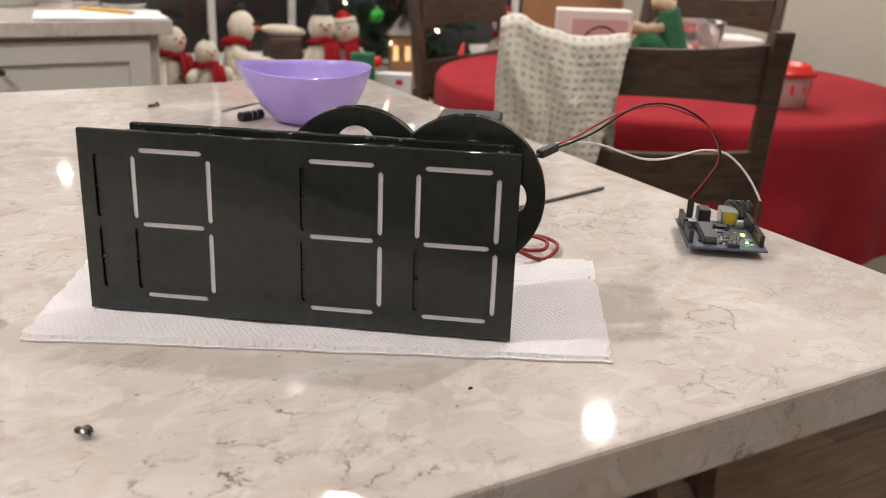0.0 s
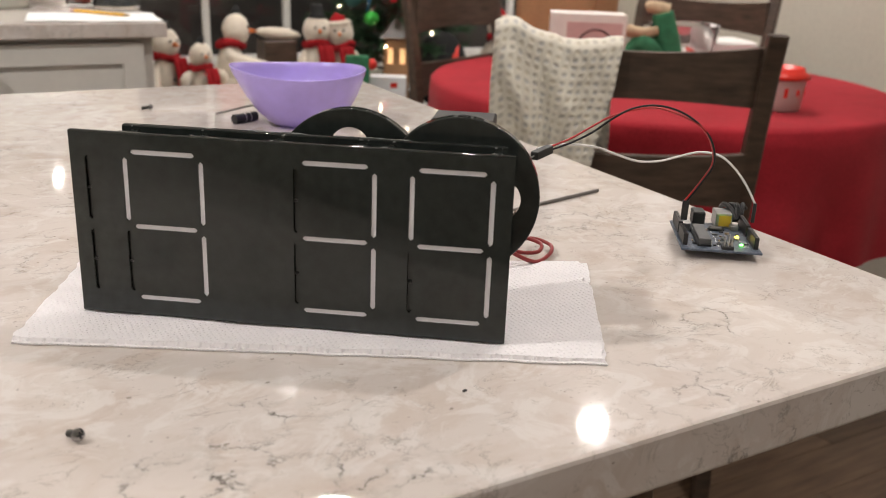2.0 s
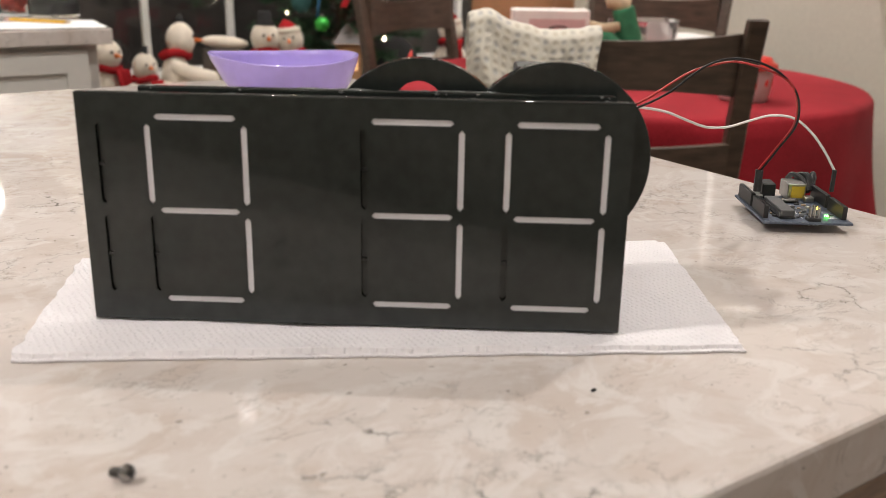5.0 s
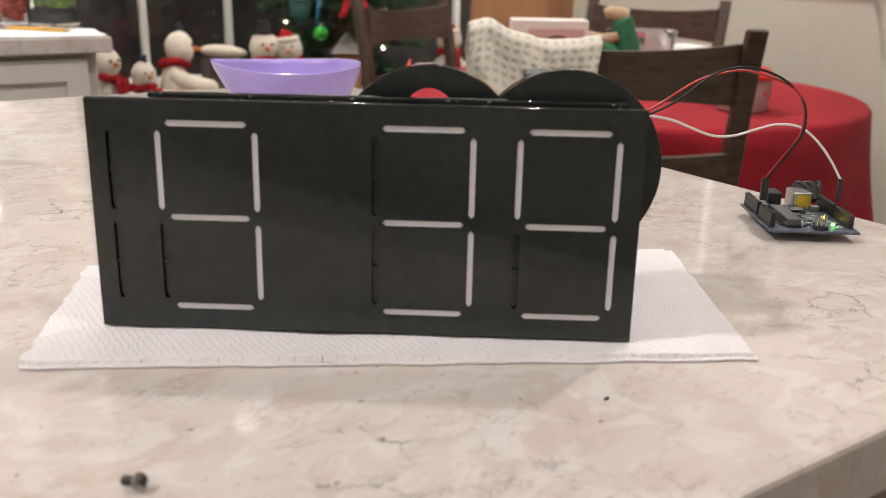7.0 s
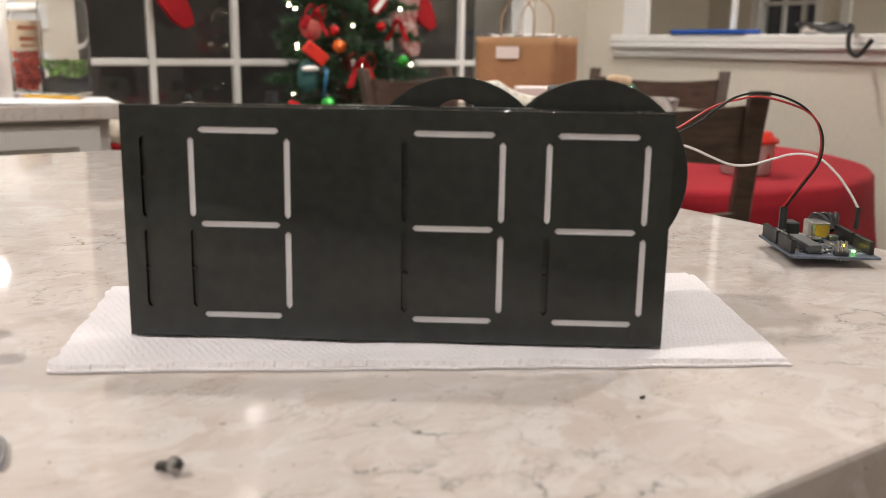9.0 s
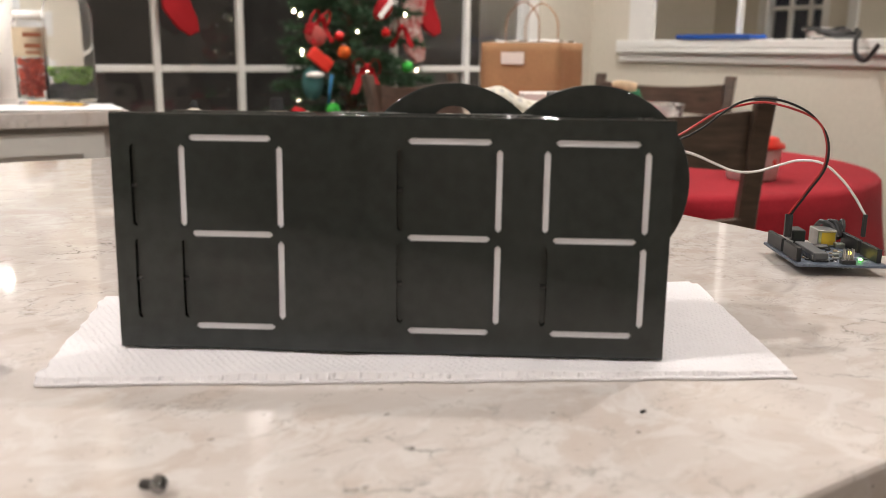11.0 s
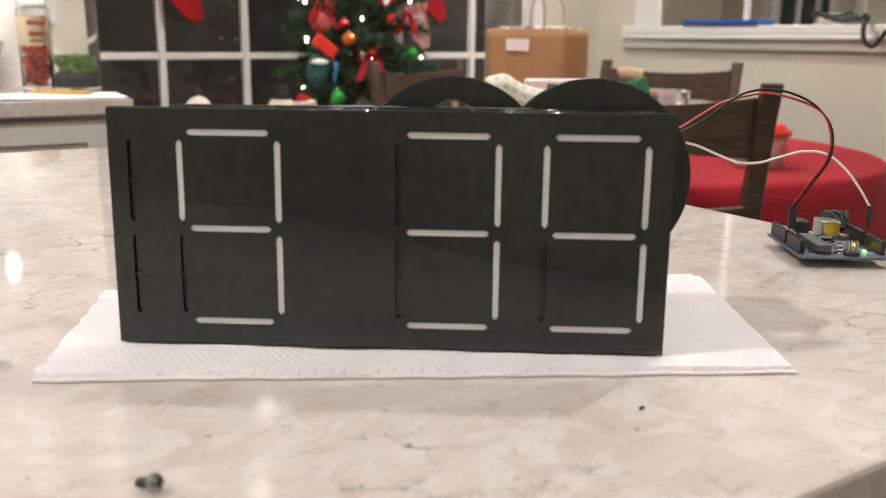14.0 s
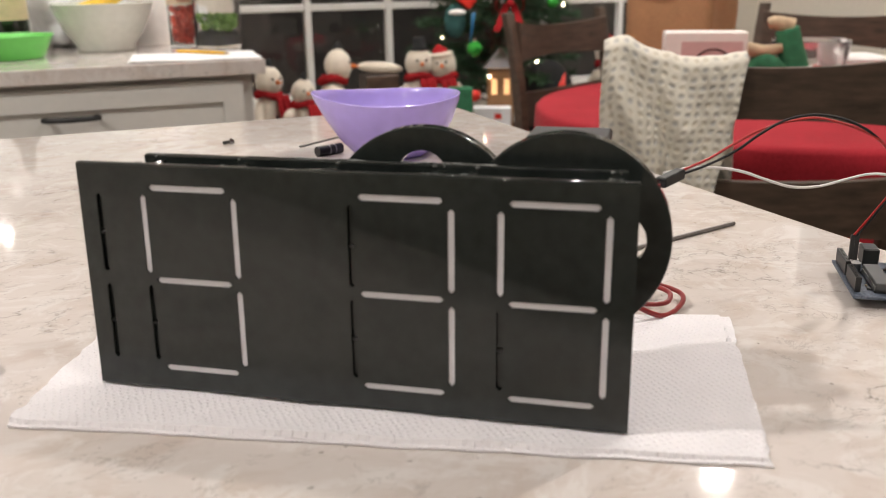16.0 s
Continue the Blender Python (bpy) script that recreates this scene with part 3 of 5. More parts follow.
part("front_panel", rounded(slab(outline, [slot(*s) for s, _ in BARS], 0.0, 0.003), (PH, 0.0)), M_BLACK, clock, "glossy black front panel with slots")
for (x, z, vertical), white in BARS:
    if white:
        part("segment", slab(slot(x, z, vertical, 34.2, 2.45), [], 0.0005, 0.0055), M_SEG, clock, "white segment bar showing in its slot")
    else:
        seg = part("segment", slab(slot(x, z, vertical, 34.2, 2.45), [], 0.0018, 0.0058), M_BLACK, clock, "black segment bar turned away")
        part("pivot", box((x * MM, 0.0013, z * MM), (2.4 * MM, 0.0016, 1.3 * MM) if vertical else (1.3 * MM, 0.0016, 2.4 * MM), 0.0003), M_EDGE, seg)
part("carrier_plate", slab([(0.004, 0.001), (PW - 0.003, 0.001), (PW - 0.003, PH - 0.010), (0.004, PH - 0.010)], [], 0.0082, 0.0112), M_EDGE, clock)
part("back_plate", rounded(slab([(0.019, 0.0), (PW - 0.005, 0.0), (PW - 0.005, PH), (0.019, PH)], [], 0.0215, 0.0255), (PH, 0.0)), M_BLACK, clock, "black back plate")
for x in (27, 66, 107, 152, 166, 222):
    part("spacer", box((x * MM, 0.0122, PH - 0.0045), (0.006, 0.0184, 0.0045), 0.0008), M_BLACK, clock)
for x in (24, 110, 222):
    part("spacer", box((x * MM, 0.0162, 0.012), (0.006, 0.0100, 0.006), 0.0008), M_BLACK, clock)
# frayed grey glue where the top spacers meet the plates
random.seed(21)
for x in (27, 66, 107, 152, 166, 222):
    for y in (0.0035, 0.0215):
        g = bmesh.new()
        for k in range(4):
            a, c = random.uniform(-3.5, 3.5), random.uniform(-3.5, 3.5)
            tube([((x + a) * MM, y + random.uniform(-0.001, 0.001), PH - 0.0010), ((x + (a + c) / 2) * MM, y + 0.001, PH - random.uniform(0.0002, 0.0008)), ((x + c) * MM, y + random.uniform(0.0, 0.003), PH - 0.0012)], random.uniform(0.0002, 0.0004), 6, g, 4)
        part("glue", g, M_GLUE, clock, "frayed grey glue strands", smooth=True, kind="stuff")
for x0, x1 in ((88, 118), (134, 172)):
    g = bmesh.new()
    for k in range(14):
        x = random.uniform(x0, x1)
        tube([(x * MM, 0.0215 + random.uniform(0, 0.0035), PH), ((x + random.uniform(1, 4)) * MM, 0.0215 + random.uniform(0, 0.0035), PH + 0.0001), ((x + random.uniform(4, 8)) * MM, 0.0215 + random.uniform(0, 0.0035), PH)], 0.0002, 5, g, 3)
    part("glue", g, M_GLUE, clock, "scuffed glue smear along the plate's edge", smooth=True, kind="stuff")
for x, y, angle in ((141.0, 0.0345, 90.0), (202.0, 0.0275, 0.0)):
    a = radians(angle)
    holes = [circle(22 * MM * math.cos(a + k), 22 * MM * math.sin(a + k), 11 * MM, 28) for k in (0, math.pi)]
    disc = slab(circle(0, 0, 43 * MM, 96), holes, 0.0, 0.005)
    outer = [e for e in disc.edges if all(abs(math.hypot(v.co.x, v.co.z) - 43 * MM) < 1e-5 for v in e.verts) and abs(e.verts[0].co.y - e.verts[1].co.y) < 1e-6 and e.calc_face_angle(0) > 1]
    r = bmesh.ops.bevel(disc, geom=outer, offset=0.0008, segments=4, affect="EDGES", profile=0.5)
    for f in r["faces"]:
        f.smooth = True
    wheel = part("cam_wheel", disc, M_BLACK, clock, "round black cam wheel with round holes", m=Matrix.Translation((x * MM, y, 71.3 * MM)))
    rim = lathe([(0.0405, 0.005), (0.043, 0.005), (0.043, 0.0072), (0.0405, 0.0072), (0.0405, 0.005)], 96, cap=False, m=pose(0, 0, 0, -90, 0, 0))
    part("rim", rim, M_BLACK, wheel)
    part("axle", cyl(0.003, 0.003, 0.03, (0, 0, -0.012), 20, m=pose(0, 0, 0, -90, 0, 0)), M_METAL, wheel, "steel axle")
part("motor", box((0.2010, 0.0530, 0.0940), (0.034, 0.028, 0.034), 0.001), M_BLK, clock, "black motor block")
part("bracket", box((0.2010, 0.0530, 0.0382), (0.030, 0.022, 0.0762), 0.001), M_EDGE, clock)
part("motor", box((0.141, 0.068, 0.055), (0.034, 0.028, 0.034), 0.001), M_BLK, clock)
part("bracket", box((0.141, 0.068, 0.019), (0.030, 0.022, 0.038), 0.001), M_EDGE, clock)

# folded paper towel under it
def towel_at(u, v):
    a, b, c, d = Vector((0.142, 0.600, 0)), Vector((0.406, 0.450, 0)), Vector((0.482, 0.573, 0)), Vector((0.192, 0.706, 0))
    p = (a * (1 - u) + b * u) * (1 - v) + (d * (1 - u) + c * u) * v
    lift = 0.0007 * math.exp(-(v * 0.14 / 0.012) ** 2) * (0.6 + noise.noise(Vector((u * 8, v * 2, 0.3))))
    p.z = TOP + 0.0030 + 0.0010 * noise.noise(Vector((p.x * 38, p.y * 38, 0))) + max(lift, -0.0005)
    n1 = noise.noise(Vector((u * 14, v * 14, 2.0)))
    if u < 0.01 or u > 0.99 or v < 0.01 or v > 0.99:
        p.x += 0.0022 * n1
        p.y += 0.0022 * noise.noise(Vector((u * 14, v * 14, 7.0)))
    return p


ptowel = thing("paper_towel", "folded white paper towel lying on the worktop", "paper towel", pose(0, 0, 0))
bm = sheet(70, 34, towel_at)
r = bmesh.ops.extrude_face_region(bm, geom=list(bm.faces))
bmesh.ops.translate(bm, verts=[v for v in r["geom"] if isinstance(v, bmesh.types.BMVert)], vec=(-0.0006, -0.0012, -0.0025))
part("upper_layer", bm, M_PTOWEL, ptowel, "embossed white paper layer", smooth=False)
bm = sheet(50, 24, lambda u, v: (towel_at(u, v) - Vector((0.0012 - 0.0065 * u * v - 0.0008 * u, -0.002 * v + 0.0030, 0)) - Vector((0, 0, towel_at(u, v).z - TOP - 0.0012))))
r = bmesh.ops.extrude_face_region(bm, geom=list(bm.faces))
bmesh.ops.translate(bm, verts=[v for v in r["geom"] if isinstance(v, bmesh.types.BMVert)], vec=(0, 0, -0.0008))
part("lower_layer", bm, M_PTOWEL, ptowel)

# ---- circuit board ----
BOARD = Matrix.Translation((0.5575, 0.5565, TOP)) @ pose(0, 0, 0, 0, 0, -35.4)
pcb = thing("circuit_board", "blue microcontroller board with glowing LEDs on the worktop", "circuit board", BOARD)
BZ = 0.0065
part("board", box((0.0272, 0.032, BZ), (0.0545, 0.064, 0.0016), 0.0003), M_PCB, pcb, "blue circuit board")
for x, y in ((0.018, 0.036), (0.038, 0.036), (0.018, 0.050), (0.038, 0.050)):
    part("standoff", cyl(0.0011, 0.0011, BZ - 0.0008, (x, y, 0), 8), M_BLK, pcb)
for x in (0.0032, 0.0512):
    for y0, n in ((0.006, 24), (0.034, 27)):
        hd = part("pin_header", box((x, y0 + n * MM / 2 + 0.001, BZ + 0.0050), (0.0030, n * MM, 0.0084), 0.0002), M_BLK, pcb, "black female pin header")
        for i in range(n * 100 // 254):
            part("pin_socket", box((x, y0 + 0.0022 + i * 0.00254, BZ + 0.00925), (0.0012, 0.0012, 0.0003)), M_DARKMETAL, hd)
chip = part("chip", box((0.0165, 0.0245, BZ + 0.0042), (0.0085, 0.035, 0.0042), 0.0004), M_GREY, pcb, "long dark chip in its socket")
part("chip_socket", box((0.0165, 0.0245, BZ + 0.0015), (0.0095, 0.036, 0.0013), 0.0002), M_BLK, chip)
for i in range(13):
    for s in (-1, 1):
        part("leg", box((0.0165 + s * 0.0046, 0.0085 + i * 0.00254, BZ + 0.0030), (0.0006, 0.0011, 0.0028)), M_METAL, chip)
usb = part("usb_socket", box((0.037, 0.0605, BZ + 0.0064), (0.0120, 0.0165, 0.0110), 0.0005), M_METAL, pcb, "square steel socket with a yellowish face")
part("face", box((0.0376, 0.0521, BZ + 0.0064), (0.0086, 0.0004, 0.0080), 0.0), mat("brass_label", (0.55, 0.38, 0.06), 0.35, metal=0.5), usb, "brass-yellow face")
part("power_jack", box((0.0195, 0.0615, BZ + 0.0060), (0.0090, 0.0135, 0.0105), 0.0008), M_BLK, pcb)
part("crystal", box((0.0305, 0.046, BZ + 0.0022), (0.0110, 0.0045, 0.0034), 0.0014), M_DARKMETAL, pcb)
for x, y in ((0.0075, 0.050), (0.0075, 0.043)):
    part("capacitor", cyl(0.0033, 0.0033, 0.0056, (x + 0.001, y, BZ + 0.0008), 18), M_METAL, pcb)
icsp = part("pin_block", box((0.0315, 0.0045, BZ + 0.0020), (0.0080, 0.0052, 0.0025), 0.0002), M_BLK, pcb)
for i in range(3):
    for j in range(2):
        part("pin", box((0.0315 + (i - 1) * 0.00254, 0.0045 + (j - 0.5) * 0.00254, BZ + 0.0060), (0.0007, 0.0007, 0.0080)), M_METAL, icsp)
for i in range(3):
    part("pin_tail", box((0.0315 + (i - 1) * 0.00254, 0.0032, BZ - 0.0015), (0.0007, 0.0007, 0.0016)), M_METAL, icsp)
part("led", box((0.0425, 0.0125, BZ + 0.0016), (0.0024, 0.0020, 0.0016), 0.0005), M_LED_G, pcb, "lit green LED")
part("led", box((0.0425, 0.0290, BZ + 0.0020), (0.0026, 0.0020, 0.0018), 0.0005), M_LED_Y, pcb, "lit yellow LED")
for i, (x, y) in enumerate(((0.029, 0.016), (0.029, 0.021), (0.034, 0.017), (0.038, 0.034), (0.028, 0.034), (0.044, 0.037), (0.033, 0.027), (0.038, 0.022), (0.011, 0.012))):
    part("small_component", box((x, y, BZ + 0.0014), (0.0026 if i % 2 else 0.0042, 0.0015, 0.0011), 0.0002), M_GREY if i % 3 else M_METAL, pcb)
for y in (0.010, 0.0125, 0.015, 0.020, 0.0225):
    part("print_mark", box((0.0455, y, BZ + 0.00085), (0.0050, 0.0006, 0.0001)), M_WHITE, pcb)
random.seed(8)
for k in range(34):
    x, y = random.uniform(0.0085, 0.0465), random.uniform(0.006, 0.052)
    if not 0.0105 < x < 0.0225 and not (x > 0.0265 and y < 0.0085):
        part("small_component", box((x, y, BZ + 0.0013), random.choice(((0.0020, 0.0011, 0.0010), (0.0011, 0.0020, 0.0010), (0.0030, 0.0016, 0.0013))), 0.0002), random.choice((M_GREY, M_METAL, M_BLK, M_TANPART)), pcb)
for k in range(7):
    part("print_mark", box((0.0265 + 0.0006 * (k % 2), 0.010 + 0.0052 * k, BZ + 0.00085), (0.0006, 0.0032, 0.0001)), M_WHITE, pcb)
part("reset_button", box((0.0440, 0.0500, BZ + 0.0026), (0.0060, 0.0060, 0.0034), 0.0004), M_METAL, pcb)
for k in range(4):
    part("jumper_plug", tube([(0.0455 + 0.002 * k, 0.056 + 0.003 * k, BZ + 0.006), (0.044 + 0.003 * k, 0.064 + 0.002 * k, BZ + 0.012 + 0.002 * (k % 2)), (0.040 + 0.0045 * k, 0.072, BZ + 0.014), (0.039 + 0.006 * k, 0.078, BZ + 0.010)], 0.0019), M_BLK, pcb)

# ---- jumper wires from the clock to the board ----
def wire(name, pts, r, material, label):
    return tagged(part(name, tube(pts, r, 8), material, smooth=True), label, "wire")


RED_END, WHITE_END = Vector((0.5808, 0.5828, 0.938)), Vector((0.6240, 0.5570, 0.938))
PLUG = Vector((0.4400, 0.5655, 0.9922))
lead = thing("power_lead", "red and black jumper lead arching from clock to board", "wire", pose(0, 0, 0))
plug = part("plug", box((0, 0, 0), (0.0190, 0.0052, 0.0050), 0.0005), M_BLK, lead, "black two-pin plug", m=Matrix.Translation(PLUG) @ pose(0, 0, 0, 0, -4, 25))
part("pin", box((-0.0140, 0, 0), (0.010, 0.0008, 0.0008)), M_METAL, plug)
signal = thing("signal_wire", "thin white jumper wire hanging in a wave to the board", "wire", pose(0, 0, 0))
part("strand", tube([PLUG + Vector((0.007, 0.0045, 0.0012)), (0.4700, 0.5772, 0.9962), (0.4872, 0.5794, 1.0019), (0.5023, 0.5789, 1.0078), (0.5187, 0.5770, 1.0114), (0.5345, 0.5690, 1.0130), (0.5510, 0.5516, 1.0054), (0.5652, 0.5512, 0.9924), (0.5800, 0.5608, 0.9743), (0.5845, 0.5738, 0.9572), RED_END + Vector((0, 0, 0.003))], 0.0007), M_WRED, lead, "thin red wire", smooth=True)
part("strand", tube([PLUG + Vector((0.007, 0.0025, 0.0002)), (0.4666, 0.5710, 0.9954), (0.4819, 0.5706, 1.0008), (0.4958, 0.5701, 1.0082), (0.5113, 0.5698, 1.0140), (0.5270, 0.5663, 1.0158), (0.5400, 0.5594, 1.0132), (0.5508, 0.5516, 1.0062), (0.5650, 0.5502, 0.9930), (0.5793, 0.5588, 0.9746), (0.5838, 0.5716, 0.9576), RED_END + Vector((0.0012, -0.0012, 0.003))], 0.0007), M_WBLK, lead, "thin black wire", smooth=True)
part("strand", tube([PLUG + Vector((0.002, 0.008, 0.0005)), (0.4711, 0.5925, 0.9887), (0.4954, 0.6018, 0.9848), (0.5149, 0.6038, 0.9806), (0.5320, 0.6026, 0.9744), (0.5499, 0.6016, 0.9687), (0.5673, 0.5992, 0.9677), (0.5823, 0.5952, 0.9709), (0.5949, 0.5884, 0.9744), (0.6054, 0.5789, 0.9731), (0.6143, 0.5710, 0.9644), (0.6205, 0.5636, 0.9527), WHITE_END + Vector((0, 0, 0.003))], 0.0008), M_WWHT, signal, smooth=True)
for p, owner in ((RED_END, lead), (RED_END + Vector((0.0015, -0.0015, 0)), lead), (WHITE_END, signal)):
    part("plug", box((0, 0, -0.0035), (0.0024, 0.0024, 0.0145), 0.0003), M_BLK, owner, "slim black plug", m=Matrix.Translation(p) @ pose(0, 0, 0, 0, 0, -35.4))
wire("wire_coil", [(0.430, 0.585, 0.925), (0.452, 0.582, 0.914), (0.472, 0.592, 0.9135), (0.482, 0.606, 0.914), (0.474, 0.618, 0.916), (0.456, 0.610, 0.917), (0.446, 0.594, 0.918), (0.460, 0.590, 0.917), (0.470, 0.600, 0.918), (0.466, 0.612, 0.919), (0.446, 0.606, 0.925), (0.428, 0.592, 0.935)], 0.0014, M_WDRED, "coiled dark red wire behind the clock")

# ---- small things on the island ----
loop = thing("steel_clip", "bent steel wire loop lying on the worktop", "clip", pose(0.0520, 0.034, 0))
part("loop", tube([(0.030, 0.512, TOP + 0.0014), (0.056, 0.509, TOP + 0.0014), (0.0635, 0.506, TOP + 0.0014), (0.0645, 0.500, TOP + 0.0014), (0.0625, 0.487, TOP + 0.0014), (0.0590, 0.4825, TOP + 0.0014), (0.050, 0.481, TOP + 0.0014), (0.030, 0.484, TOP + 0.0014)], 0.0013, 10), M_METAL, loop, smooth=True)
tool = thing("plier_handle", "blue rubber tool handles lying on the worktop", "pliers", pose(0.0562, 0.039, 0))
M_BLUE = mat("blue_rubber", (0.035, 0.05, 0.42), 0.45, vary=0.15)
for k in (0, 1):
    part("handle", tube([(0.071, 0.622 - 0.036 * k, TOP + 0.008), (0.045, 0.620 - 0.030 * k, TOP + 0.008), (0.010, 0.612 - 0.018 * k, TOP + 0.007), (-0.02, 0.605 - 0.006 * k, TOP + 0.006)], 0.0065, 12), M_BLUE, tool, "blue rubber handle", smooth=True)
part("jaw", tube([(-0.018, 0.602, TOP + 0.005), (-0.045, 0.597, TOP + 0.005), (-0.075, 0.592, TOP + 0.004)], 0.006, 10, taper=0.003), M_METAL, tool, "steel jaws", smooth=True)
rod = thing("metal_rod", "thin dark hex rod lying on the worktop", "rod", pose(0, 0, 0))
part("shaft", tube([(0.508, 0.692, TOP + 0.0016), (0.56, 0.703, TOP + 0.0016), (0.609, 0.7135, TOP + 0.0016)], 0.0015, 6), mat("dull_steel", (0.21, 0.19, 0.18), 0.45, metal=0.5, vary=0.15, scale=150), rod)


def screw(m, length=0.010):
    s = thing("screw", "small dark steel screw lying on the worktop", "screw", m)
    part("head", lathe([(0.0, 0.0034), (0.0018, 0.0031), (0.0032, 0.0018), (0.0035, 0.0004), (0.0033, 0.0), (0.0, 0.0)], 20), M_SCREW, s, smooth=True)
    b = cyl(0.0014, 0.0012, length, (0, 0, -length), 12)
    for i in range(7):
        lathe([(0.0012, -0.001 - i * 0.0012), (0.0021, -0.0016 - i * 0.0012), (0.0012, -0.0022 - i * 0.0012)], 12, bm=b)
    part("thread", b, M_DARKMETAL, s)
    for a in (0, 90):
        part("recess", box((0, 0, 0.0033), (0.0038, 0.0010, 0.0004), 0, pose(0, 0, 0, 0, 0, a)), M_BLK, s)
    return s


screw(Matrix.Translation((0.1580, 0.4875, TOP + 0.0030)) @ pose(0, 0, 0, 72, 0, 20) @ Matrix.Scale(0.84, 4))
screw(Matrix.Translation((0.331, 1.196, TOP + 0.0034)) @ pose(0, 0, 0, 80, 0, 60), 0.008)
tagged(part("debris", box((0.326, 0.4555, TOP + 0.0006), (0.0024, 0.0010, 0.0012), 0.0003), M_BLK), "tiny black crumb of plastic on the worktop", "debris")
tip = thing("bit_holder", "small black cylindrical tool piece with silver rings", "tool", Matrix.Translation((0.4135, 1.094, TOP + 0.0052)) @ pose(0, 0, 0, 0, 90, 22))
part("barrel", cyl(0.0052, 0.0052, 0.030, (0, 0, -0.015), 20), M_BLK, tip)
for z in (-0.002, 0.005):
    part("ring", cyl(0.0054, 0.0054, 0.0012, (0, 0, z), 20), M_METAL, tip)
t2 = thing("hex_key", "thin steel hex key lying on the worktop", "hex key", pose(0, 0, 0))
part("shaft", tube([(0.395, 1.145, TOP + 0.0012), (0.43, 1.170, TOP + 0.0012), (0.462, 1.192, TOP + 0.0012)], 0.0012, 6), M_METAL, t2)

# purple bowl with a raised, pointed lip
def bowl_wobble(a, r, z):
    t = max(0.0, (z - 0.02) / 0.06)
    lip = max(0.0, math.cos(a - math.pi)) ** 6
    return r * (1 + 0.20 * lip * t), z + 0.004 * t * lip + 0.003 * t * math.cos(2 * a)


bowl = thing("plastic_bowl", "translucent purple plastic bowl with a pouring lip on the worktop", "bowl", pose(0.473, 1.070, TOP, 0, 0, -17))
part("shell", lathe([(0.0, 0.0), (0.032, 0.0), (0.039, 0.004), (0.0525, 0.018), (0.0625, 0.036), (0.0690, 0.054), (0.0694, 0.0580), (0.0700, 0.0592), (0.0692, 0.0600), (0.0675, 0.0590), (0.0665, 0.054), (0.0600, 0.036), (0.050, 0.019), (0.037, 0.006), (0.0, 0.004)], 72, wobble=bowl_wobble), M_PURPLE, bowl, smooth=True)

# ---- dining table ----
TX, TY, TR, TZ = 1.835, 1.98, 0.622, 0.757
table = thing("dining_table", "round wooden dining table under a red cloth", "table", pose(TX, TY, 0))
part("tabletop", lathe([(0, TZ - 0.036), (TR - 0.02, TZ - 0.036), (TR - 0.008, TZ - 0.03), (TR - 0.008, TZ - 0.012), (TR - 0.016, TZ - 0.006), (0, TZ - 0.006)], 64), M_CHAIR, table)
part("pedestal", lathe([(0.0, 0.03), (0.09, 0.03), (0.075, 0.12), (0.05, 0.3), (0.06, 0.55), (0.11, TZ - 0.036), (0.0, TZ - 0.036)], 32), M_CHAIR, table, smooth=True)
for k in range(4):
    part("foot", box((0.2, 0, 0.035), (0.36, 0.07, 0.068), 0.012, pose(0, 0, 0, 0, 0, 45 + 90 * k)), M_CHAIR, table)


def cloth_wobble(a, r, z):
    t = max(0.0, (TZ - z) / 0.34)
    fold = math.sin(9 * a + 1.3 * math.sin(2 * a)) + 0.5 * math.sin(17 * a + 1.0)
    return r + (0.010 * t + 0.024 * t * t) * fold, z + 0.004 * t * fold


prof = [(0.0, TZ), (0.30, TZ), (0.52, TZ), (TR - 0.02, TZ), (TR - 0.004, TZ - 0.003), (TR + 0.004, TZ - 0.012)] + [(TR + 0.005 + 0.012 * k / 10, TZ - 0.012 - 0.33 * k / 10) for k in range(1, 11)]
bm = lathe(prof, 180, wobble=cloth_wobble)
for f in [f for f in bm.faces if len(f.verts) > 4]:
    bm.faces.remove(f)
part_cloth = part("tablecloth", bm, M_RED, smooth=True, m=pose(TX, TY, 0))
tagged(part_cloth, "red fabric tablecloth draped over the round table", "tablecloth")


